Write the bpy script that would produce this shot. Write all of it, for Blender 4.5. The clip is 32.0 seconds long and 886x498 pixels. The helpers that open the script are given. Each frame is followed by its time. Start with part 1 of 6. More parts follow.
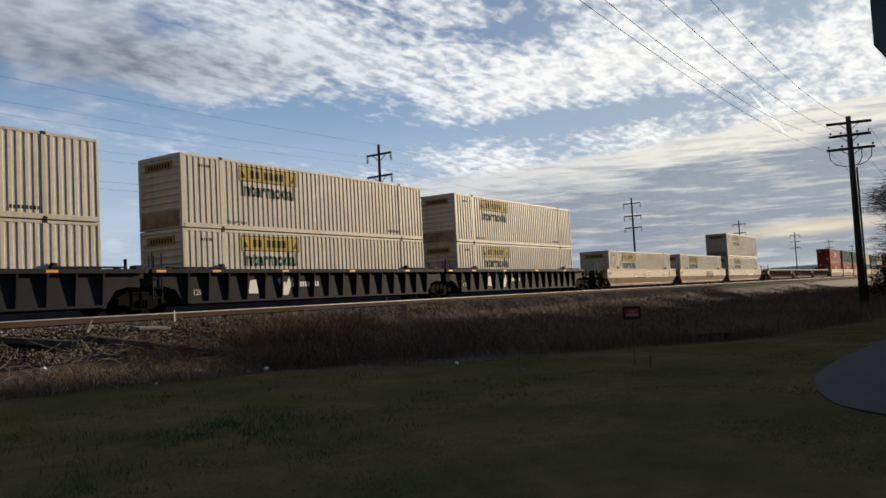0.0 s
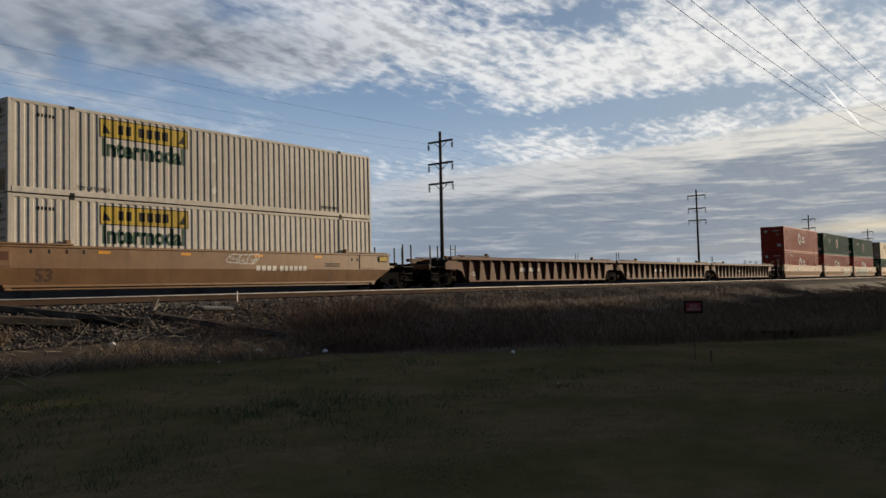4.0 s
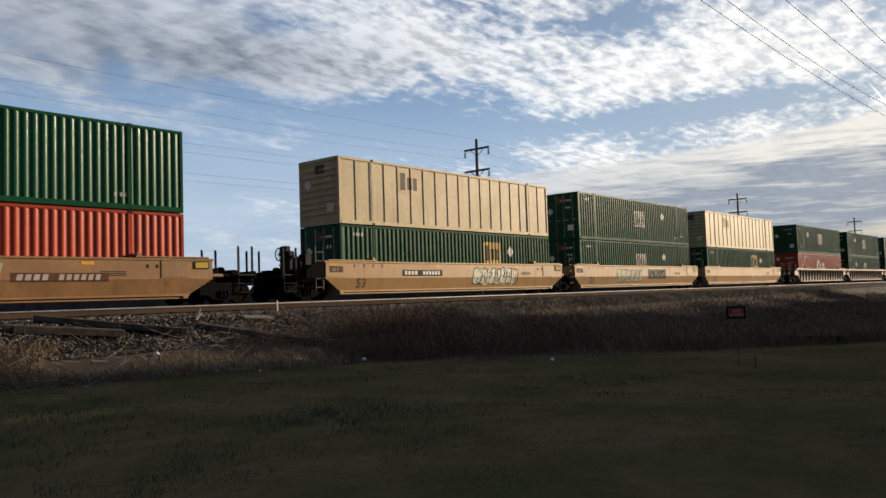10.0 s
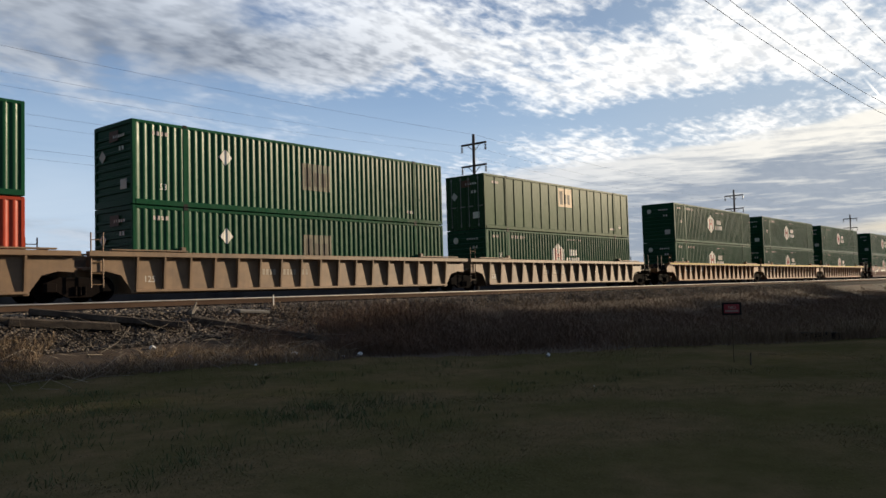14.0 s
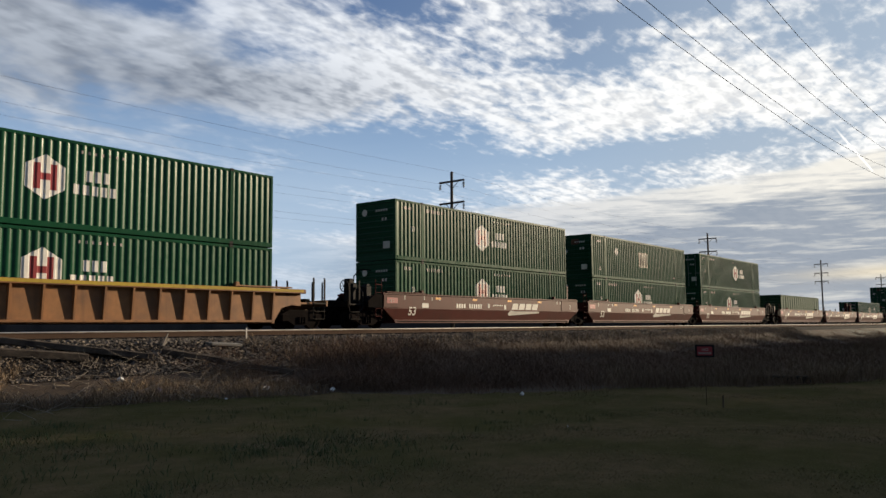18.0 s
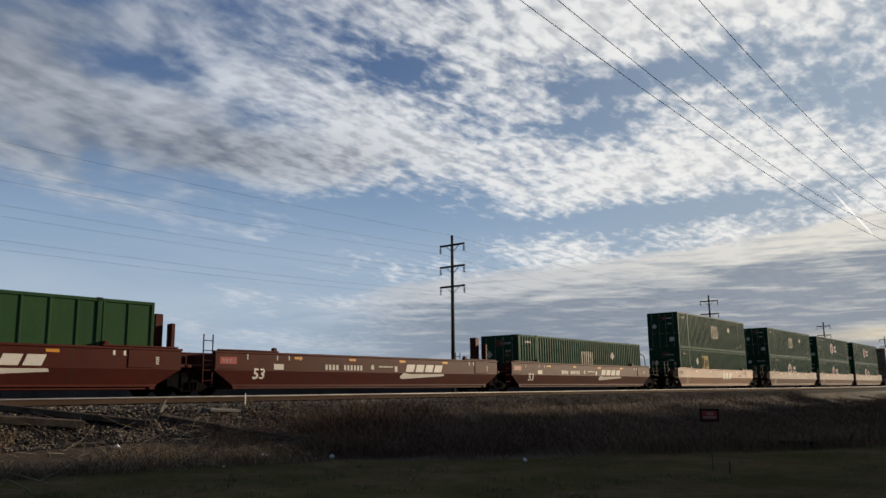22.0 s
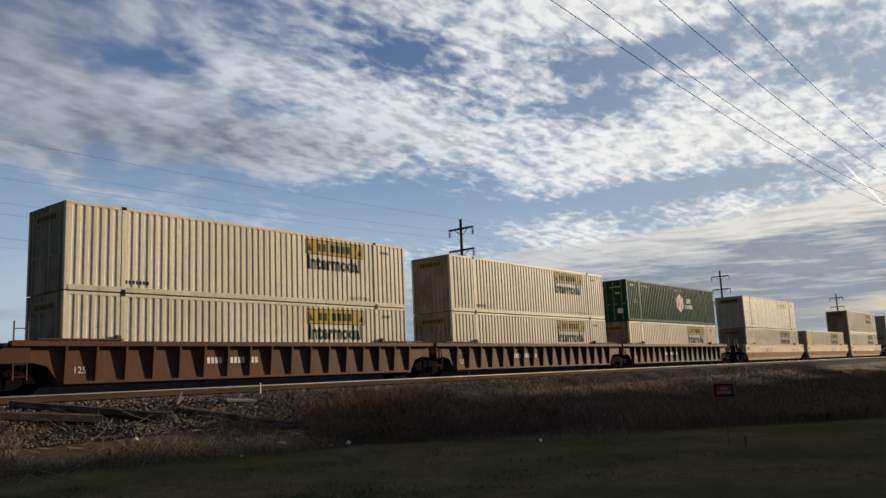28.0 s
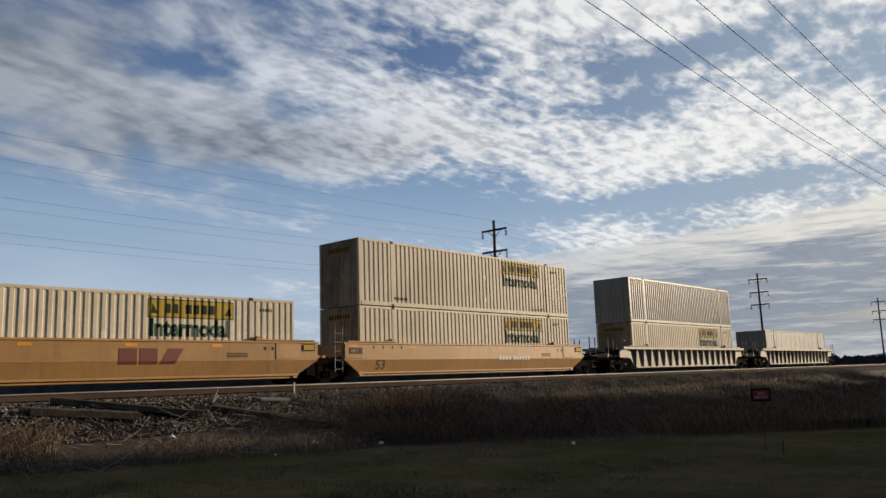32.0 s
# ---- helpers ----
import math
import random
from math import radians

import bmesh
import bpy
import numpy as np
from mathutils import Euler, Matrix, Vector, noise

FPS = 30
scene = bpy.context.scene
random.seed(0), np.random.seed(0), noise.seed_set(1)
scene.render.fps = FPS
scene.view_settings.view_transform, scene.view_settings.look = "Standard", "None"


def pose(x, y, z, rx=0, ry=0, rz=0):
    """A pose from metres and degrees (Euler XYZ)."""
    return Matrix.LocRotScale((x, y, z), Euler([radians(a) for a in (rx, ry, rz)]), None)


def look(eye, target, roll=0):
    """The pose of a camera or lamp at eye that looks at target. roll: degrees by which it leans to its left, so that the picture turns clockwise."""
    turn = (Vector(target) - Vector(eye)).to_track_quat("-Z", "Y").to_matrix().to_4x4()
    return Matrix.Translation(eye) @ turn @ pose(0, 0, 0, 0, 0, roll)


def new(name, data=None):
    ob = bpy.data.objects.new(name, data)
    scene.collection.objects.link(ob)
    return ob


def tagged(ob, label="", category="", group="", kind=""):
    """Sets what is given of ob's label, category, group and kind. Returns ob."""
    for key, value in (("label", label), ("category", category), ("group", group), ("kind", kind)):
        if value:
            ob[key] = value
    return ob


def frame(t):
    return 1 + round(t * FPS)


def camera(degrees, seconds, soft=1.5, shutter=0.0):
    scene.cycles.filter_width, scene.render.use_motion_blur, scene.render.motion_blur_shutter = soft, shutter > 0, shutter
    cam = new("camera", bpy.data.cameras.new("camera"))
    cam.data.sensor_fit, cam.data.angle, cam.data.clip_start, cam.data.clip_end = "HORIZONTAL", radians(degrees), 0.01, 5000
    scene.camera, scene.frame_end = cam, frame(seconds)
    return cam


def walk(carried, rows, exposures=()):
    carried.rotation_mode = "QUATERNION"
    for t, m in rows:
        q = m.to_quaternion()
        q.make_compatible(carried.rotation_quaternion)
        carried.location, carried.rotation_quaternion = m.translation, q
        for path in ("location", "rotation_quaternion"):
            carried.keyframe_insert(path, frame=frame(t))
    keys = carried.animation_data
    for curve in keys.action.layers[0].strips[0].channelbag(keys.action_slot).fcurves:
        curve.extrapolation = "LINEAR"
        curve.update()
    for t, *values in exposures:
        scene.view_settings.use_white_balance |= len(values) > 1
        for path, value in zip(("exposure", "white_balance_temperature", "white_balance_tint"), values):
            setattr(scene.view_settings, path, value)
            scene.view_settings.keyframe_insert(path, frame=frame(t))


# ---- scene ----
cam = camera(57.8, 32.0)
EYE = Vector((0.0, 0.0, 0.035))
# seconds, heading from +X, tilt, roll
PATH = [
    (0, 33.26, 3.44, -2.99), (0.5, 33.31, 3.37, -2.96), (1, 33.29, 3.36, -2.93), (1.5, 33.27, 3.37, -2.92),
    (2, 33.32, 3.40, -3.00), (2.5, 33.40, 3.42, -3.21), (3, 33.53, 3.49, -3.10), (3.5, 34.38, 3.46, -2.58),
    (4, 37.49, 2.73, -1.39), (4.5, 39.50, 2.83, -0.48), (6.5, 41.39, 3.38, -1.27), (7, 40.71, 4.44, -1.50),
    (7.5, 40.08, 5.14, -1.38), (8, 40.27, 4.59, -1.63), (8.5, 40.20, 3.86, -1.65), (9, 40.26, 3.56, -1.77),
    (9.5, 40.24, 3.38, -1.84), (10, 40.16, 3.35, -1.91), (10.5, 40.08, 3.33, -1.95), (11, 40.07, 3.31, -2.02),
    (11.5, 40.05, 3.35, -1.94), (12, 40.03, 3.24, -1.83), (12.5, 40.02, 3.15, -1.80), (13, 39.94, 3.13, -1.73),
    (13.5, 39.88, 3.12, -1.80), (15.5, 40.06, 2.23, -0.80), (16, 39.79, 2.29, -0.83), (16.5, 39.18, 2.73, -0.38),
    (17, 38.66, 3.38, 0.16), (17.5, 38.90, 4.22, -0.03), (18, 38.18, 5.56, -0.50), (18.5, 37.97, 5.86, -0.39),
    (19, 37.97, 6.05, -0.33), (19.5, 38.18, 5.92, 0.70), (20, 39.28, 7.91, 0.35), (20.5, 38.92, 8.38, -0.39),
    (21, 38.94, 9.36, -1.20), (21.5, 38.28, 9.65, -0.97), (22, 38.17, 10.09, -0.75), (22.5, 38.20, 10.54, -0.25),
    (23, 38.15, 10.68, -0.09), (23.5, 38.05, 10.78, -0.08), (24, 37.99, 10.96, -0.12), (24.5, 37.91, 11.09, -0.14),
    (26.5, 37.88, 11.69, -1.03), (27, 38.50, 9.93, -1.96), (27.5, 38.76, 9.44, -2.32), (28, 38.87, 8.98, -2.54),
    (28.5, 39.17, 8.72, -2.47), (29, 39.31, 8.81, -2.41), (29.5, 39.53, 8.77, -2.70), (30, 39.33, 8.86, -3.14),
    (30.5, 38.87, 9.22, -4.20), (31, 38.61, 8.78, -4.50), (31.5, 39.17, 8.41, -3.57), (32, 41.25, 9.16, -1.94),
]


def aim(a, p, r):
    a, p = radians(a), radians(p)
    return look(EYE, EYE + Vector((math.cos(p) * math.cos(a), math.cos(p) * math.sin(a), math.sin(p))), r)


walk(cam, [(t, aim(a, p, r)) for t, a, p, r in PATH], [(0, 0.38), (3, 0.36), (4.2, 0.18), (7, 0.28), (8.5, 0.30), (10, 0.46), (17, 0.60), (18.5, 0.44), (20, 0.42), (22, 0.17), (24, 0.20), (27, 0.12), (28, 0.24), (32, 0.24)])

# ---- world and sun ----
SUN_AZ, SUN_EL = -21.0, 14.0        # degrees from +X, above the horizon
sun_dir = Vector((math.cos(radians(SUN_EL)) * math.cos(radians(SUN_AZ)), math.cos(radians(SUN_EL)) * math.sin(radians(SUN_AZ)), math.sin(radians(SUN_EL))))


class Nodes:
    """Short-hand for building a node tree."""

    def __init__(self, tree):
        self.t = tree
        tree.nodes.clear()

    def add(self, kind, **put):
        n = self.t.nodes.new(kind)
        for k, v in put.items():
            if k == "op":
                n.operation = v
            elif k == "blend":
                n.blend_type = v
            elif k == "dtype":
                n.data_type = v
        return n

    def wire(self, a, b):
        self.t.links.new(a, b)

    def put(self, socket, v):
        if hasattr(v, "is_linked"):
            self.wire(v, socket)
        else:
            socket.default_value = v

    def math(self, op, a, b=0.0, clamp=False):
        n = self.add("ShaderNodeMath", op=op)
        n.use_clamp = clamp
        self.put(n.inputs[0], a)
        self.put(n.inputs[1], b)
        return n.outputs[0]

    def smooth(self, v, lo, hi, a=0.0, b=1.0):
        n = self.add("ShaderNodeMapRange")
        n.interpolation_type = "SMOOTHSTEP"
        self.put(n.inputs[0], v)
        for i, x in enumerate((lo, hi, a, b)):
            n.inputs[i + 1].default_value = x
        return n.outputs[0]

    def mix(self, f, a, b, blend="MIX"):
        n = self.add("ShaderNodeMix", dtype="RGBA", blend=blend)
        self.put(n.inputs[0], f)
        for s, v in ((n.inputs[6], a), (n.inputs[7], b)):
            if isinstance(v, tuple) and len(v) == 3:
                v = (*v, 1.0)
            self.put(s, v)
        return n.outputs[2]

    def noise(self, vec, scale, detail=4.0, rough=0.55, dist=0.0):
        n = self.add("ShaderNodeTexNoise")
        if vec is not None:
            self.wire(vec, n.inputs["Vector"])
        n.inputs["Scale"].default_value = scale
        n.inputs["Detail"].default_value = detail
        n.inputs["Roughness"].default_value = rough
        n.inputs["Distortion"].default_value = dist
        return n.outputs[0]

    def mapping(self, vec, loc=(0, 0, 0), rot=(0, 0, 0), scale=(1, 1, 1)):
        n = self.add("ShaderNodeMapping")
        self.wire(vec, n.inputs[0])
        n.inputs[1].default_value = loc
        n.inputs[2].default_value = [radians(a) for a in rot]
        n.inputs[3].default_value = scale
        return n.outputs[0]


def make_sky():
    world = bpy.data.worlds.new("sky")
    scene.world = world
    world.use_nodes = True
    g = Nodes(world.node_tree)
    out = g.add("ShaderNodeOutputWorld")
    bg = g.add("ShaderNodeBackground")
    sky = g.add("ShaderNodeTexSky")
    sky.sky_type = "NISHITA"
    sky.sun_disc = False
    sky.sun_elevation = radians(SUN_EL)
    sky.sun_rotation = radians(90 - SUN_AZ)
    sky.air_density, sky.dust_density, sky.ozone_density = 1.0, 1.0, 2.0
    tc = g.add("ShaderNodeTexCoord")
    sep = g.add("ShaderNodeSeparateXYZ")
    g.wire(tc.outputs["Generated"], sep.inputs[0])
    x, y, z = sep.outputs
    el = g.math("MULTIPLY", g.math("ARCSINE", z), 57.29578)
    az = g.math("MULTIPLY", g.math("ARCTAN2", y, x), 57.29578)
    dot = g.add("ShaderNodeVectorMath", op="DOT_PRODUCT")
    g.wire(tc.outputs["Generated"], dot.inputs[0])
    dot.inputs[1].default_value = tuple(sun_dir)
    toward = dot.outputs["Value"]
    # the cloud layer seen as a flat sheet overhead
    zz = g.math("ADD", g.math("MAXIMUM", z, 0.0), 0.17)
    com = g.add("ShaderNodeCombineXYZ")
    g.wire(g.math("DIVIDE", x, zz), com.inputs[0])
    g.wire(g.math("DIVIDE", y, zz), com.inputs[1])
    sheet = com.outputs[0]
    # and in degrees, for layers low over the horizon
    com2 = g.add("ShaderNodeCombineXYZ")
    g.wire(az, com2.inputs[0])
    g.wire(el, com2.inputs[1])
    angles = com2.outputs[0]

    def total(parts):
        s = parts[0]
        for p in parts[1:]:
            s = g.math("ADD", s, p)
        return s

    def blob(a0, e0, sa, se, amount, tilt=0.0):
        """a soft swell of cloud (or a gap) at a heading and height"""
        da = g.math("SUBTRACT", az, a0)
        de = g.math("SUBTRACT", g.math("SUBTRACT", el, e0), g.math("MULTIPLY", da, tilt))
        da, de = g.math("DIVIDE", da, sa), g.math("DIVIDE", de, se)
        r2 = g.math("ADD", g.math("MULTIPLY", da, da), g.math("MULTIPLY", de, de))
        return g.math("MULTIPLY", g.math("EXPONENT", g.math("MULTIPLY", r2, -1.0)), amount)

    def field(shift, fine, crisp):
        """thickness of the broken upper layer: soft swells, with ranks of small puffs towards the sun"""
        p = g.mapping(sheet, loc=shift)
        turned = g.mapping(p, rot=(0, 0, -18), scale=(1.0, 1.35, 1.0))
        mid = g.noise(turned, 2.3, fine, 0.55, 0.35)
        puff = g.noise(g.mapping(p, rot=(0, 0, 24), scale=(1.0, 1.55, 1.0)), 18.0, crisp, 0.54, 0.25)
        small = g.smooth(az, 60.0, 36.0, 0.12, 0.52)
        return g.math("ADD", g.math("MULTIPLY", mid, g.math("SUBTRACT", 1.16, small)), g.math("MULTIPLY", puff, small))

    bias = total([
        blob(64, 9.0, 22, 4.6, -0.34), blob(40, 12.2, 7, 1.8, -0.20), blob(24, 11.9, 12, 1.0, -0.28, -0.05),
        blob(53, 16.6, 13, 2.2, 0.16), blob(43, 19.6, 5, 2.0, 0.12), blob(64, 24.5, 9, 4.0, 0.10),
        blob(41.5, 23.4, 4.2, 1.5, -0.20, 0.10), blob(59.5, 21.4, 4.5, 1.4, -0.19), blob(52, 22.6, 3.0, 1.0, -0.09),
        blob(22.5, 21.3, 8.0, 1.1, -0.23, -0.08), blob(27.5, 18.5, 5.0, 0.8, -0.15, -0.06), blob(10, 19.5, 5, 2.6, -0.14),
        blob(24, 15.0, 14, 2.3, 0.08, -0.03), blob(26, 25.0, 9, 2.0, 0.10), blob(60, 28.0, 11, 2.6, -0.12), blob(47, 25.5, 5, 1.2, -0.10), blob(12, 27.0, 9, 2.5, 0.08)])
    here = g.math("ADD", field((0, 0, 0), 9, 6), bias)
    slope = g.math("SUBTRACT", field((0, 0, 0), 4, 2), field((-0.045, 0.030, 0), 4, 2))
    cover = g.math("MULTIPLY", g.smooth(here, 0.41, 0.69), g.math("MULTIPLY", g.smooth(az, -9.0, 3.0), g.smooth(el, 1.5, 6.5, 0.25, 1.0)))
    relief = g.smooth(slope, -0.15, 0.10)
    thick = g.smooth(here, 0.58, 0.86)
    gloom = total([blob(54, 16.4, 12, 2.2, 0.66), blob(67, 24.5, 11, 6.5, 0.42), blob(48, 28, 12, 4.0, 0.26)])
    glow = g.smooth(toward, -0.5, 0.45, 0.07, 1.0)
    lit = g.mix(g.smooth(toward, 0.1, 0.85), (0.80, 0.87, 0.98), (1.13, 1.12, 1.09))
    grey = g.mix(g.smooth(toward, 0.1, 0.85), (0.20, 0.24, 0.31), (0.45, 0.48, 0.53))
    shade = g.math("ADD", g.math("MULTIPLY", g.math("SUBTRACT", 1.0, relief), g.math("ADD", 0.42, g.math("MULTIPLY", thick, 0.26))), gloom, True)
    cloud = g.mix(shade, lit, grey)
    cloud = g.mix(1.0, cloud, glow, "MULTIPLY")
    # clear sky, paler towards the horizon, with a thin veil low down
    clear = g.mix(1.0, sky.outputs[0], (SKY_GAIN * 0.95, SKY_GAIN * 0.98, SKY_GAIN * 1.12), "MULTIPLY")
    deep = g.mix(g.smooth(el, 9.0, 24.0), (0.33, 0.50, 0.74), (0.120, 0.205, 0.395))
    deep = g.mix(g.smooth(toward, 0.45, 0.95), deep, (0.46, 0.56, 0.66))
    deep = g.mix(1.0, deep, g.smooth(toward, -0.5, 0.1, 0.18, 1.0), "MULTIPLY")
    clear = g.mix(0.72, clear, deep)
    veil_n = g.noise(g.mapping(angles, rot=(0, 0, 8), scale=(0.035, 0.20, 1.0)), 1.0, 6, 0.55, 0.6)
    low = g.mix(g.smooth(az, 34.0, 12.0), (0.57, 0.68, 0.81), (0.54, 0.57, 0.60))
    clear = g.mix(g.math("MULTIPLY", g.smooth(el, 16.0, 3.0), g.smooth(veil_n, 0.25, 0.70, 0.45, 1.0)), clear, low)
    mixed = g.mix(g.math("MULTIPLY", cover, 0.96), clear, cloud)
    # the flat deck of cloud low towards the sun
    rag = g.noise(g.mapping(angles, scale=(0.09, 0.55, 1.0)), 1.0, 8, 0.6, 0.4)
    roof = g.math("ADD", g.math("SUBTRACT", 11.7, g.math("MULTIPLY", az, 0.105)), g.math("MULTIPLY", g.math("SUBTRACT", rag, 0.5), 3.4))
    depth = g.math("SUBTRACT", roof, el)
    deck = g.math("MULTIPLY", g.smooth(depth, -0.25, 0.45), g.math("MULTIPLY", g.smooth(az, 52.0, 36.0), g.smooth(az, -9.0, 3.0)))
    deck = g.math("MULTIPLY", deck, g.smooth(g.math("ADD", el, g.math("MULTIPLY", g.math("SUBTRACT", rag, 0.5), 4.0)), 0.2, 2.0))
    streak = g.noise(g.mapping(angles, rot=(0, 0, 3), scale=(0.20, 2.0, 1.0)), 1.0, 8, 0.62, 0.25)
    pale = g.mix(g.smooth(az, 40.0, 8.0), (0.70, 0.72, 0.75), (0.98, 0.94, 0.85))
    slate = g.mix(g.smooth(az, 45.0, 0.0), (0.27, 0.33, 0.42), (0.34, 0.385, 0.45))
    into = g.math("ADD", g.smooth(depth, 0.7, 2.6, 0.0, 1.0), g.math("MULTIPLY", g.math("SUBTRACT", streak, 0.5), 3.2), True)
    mixed = g.mix(g.math("MULTIPLY", deck, 0.93), mixed, g.mix(into, pale, slate))
    # a bright slit under the deck
    mixed = g.mix(total([blob(8.0, 3.3, 6.0, 0.42, 0.75, -0.03), blob(20.0, 2.2, 8.0, 0.35, 0.12)]), mixed, (1.0, 0.86, 0.62))
    # vapour trail
    mixed = g.mix(contrail(g, az, el), mixed, (1.4, 1.36, 1.28))
    mixed = g.mix(g.smooth(el, -1.5, -0.2), (0.02, 0.02, 0.017), mixed)
    g.wire(mixed, bg.inputs[0])
    bg.inputs[1].default_value = 0.69
    g.wire(bg.outputs[0], out.inputs[0])


def contrail(g, az, el):
    s = g.math("SUBTRACT", g.math("SUBTRACT", el, 10.0), g.math("MULTIPLY", g.math("SUBTRACT", az, 9.95), 1.45))
    across = g.smooth(g.math("ABSOLUTE", s), 0.17, 0.04)
    along = g.math("MULTIPLY", g.smooth(az, 9.5, 9.8), g.smooth(az, 11.9, 11.0))
    return g.math("MULTIPLY", g.math("MULTIPLY", across, along), 0.75)


SKY_GAIN = 0.085
make_sky()
sun = new("sun", bpy.data.lights.new("sun", "SUN"))
sun.data.energy, sun.data.angle, sun.data.color = 5.0, radians(0.6), (1.0, 0.80, 0.56)
sun.matrix_world = look((0, 0, 60), Vector((0, 0, 60)) - sun_dir)


# ---- materials ----
def material(name, base, dark=None, rough=0.6, metal=0.0, grain=6.0, big=0.4, streak=0.0, bump=0.0, bump_scale=40.0, rust=0.0, rust_color=(0.10, 0.045, 0.02), spec=0.5, island=0.0, shift=True):
    """Paint or earth: a base colour, a second colour in patches at two scales, grime streaks, rust and fine relief."""
    m = bpy.data.materials.new(name)
    m.use_nodes = True
    g = Nodes(m.node_tree)
    out = g.add("ShaderNodeOutputMaterial")
    bs = g.add("ShaderNodeBsdfPrincipled")
    g.wire(bs.outputs[0], out.inputs[0])
    tc = g.add("ShaderNodeTexCoord")
    info = g.add("ShaderNodeObjectInfo")
    vec = g.add("ShaderNodeVectorMath", op="ADD")
    g.wire(tc.outputs["Object"], vec.inputs[0])
    off = g.add("ShaderNodeVectorMath", op="SCALE")
    off.inputs[0].default_value = (17.0, 31.0, 5.0)
    if shift:
        g.wire(info.outputs["Random"], off.inputs["Scale"])
    else:
        off.inputs["Scale"].default_value = 0.0
    g.wire(off.outputs[0], vec.inputs[1])
    p = vec.outputs[0]
    dark = dark or tuple(c * 0.6 for c in base)
    f = g.smooth(g.noise(p, big, 5, 0.6), 0.35, 0.7)
    col = g.mix(f, base, dark)
    f2 = g.smooth(g.noise(p, grain, 6, 0.65), 0.3, 0.75, 0.0, 0.6)
    col = g.mix(f2, col, tuple(c * 0.72 for c in base))
    if streak:
        s = g.noise(g.mapping(p, scale=(3.2, 3.2, 0.22)), 1.0, 6, 0.6)
        col = g.mix(g.smooth(s, 0.48, 0.78, 0.0, streak), col, tuple(c * 0.35 + 0.012 for c in base))
    if rust:
        r = g.noise(p, 2.6, 9, 0.7)
        col = g.mix(g.smooth(r, 0.60, 0.74, 0.0, rust), col, rust_color)
    if island:
        geo = g.add("ShaderNodeNewGeometry")
        rnd = geo.outputs["Random Per Island"]
        col = g.mix(g.math("MULTIPLY", rnd, island), col, dark)
    hue = g.add("ShaderNodeHueSaturation")
    g.wire(col, hue.inputs["Color"])
    if shift:
        g.wire(g.math("ADD", g.math("MULTIPLY", info.outputs["Random"], 0.22), 0.89), hue.inputs["Value"])
    g.wire(hue.outputs[0], bs.inputs["Base Color"])
    rr = g.math("ADD", g.math("MULTIPLY", g.noise(p, grain * 0.6, 4), 0.3), rough - 0.15, True)
    g.wire(rr, bs.inputs["Roughness"])
    bs.inputs["Metallic"].default_value = metal
    bs.inputs["Specular IOR Level"].default_value = spec
    if bump:
        b = g.add("ShaderNodeBump")
        b.inputs["Strength"].default_value = bump
        b.inputs["Distance"].default_value = 0.02
        g.wire(g.noise(p, bump_scale, 5), b.inputs["Height"])
        g.wire(b.outputs[0], bs.inputs["Normal"])
    return m


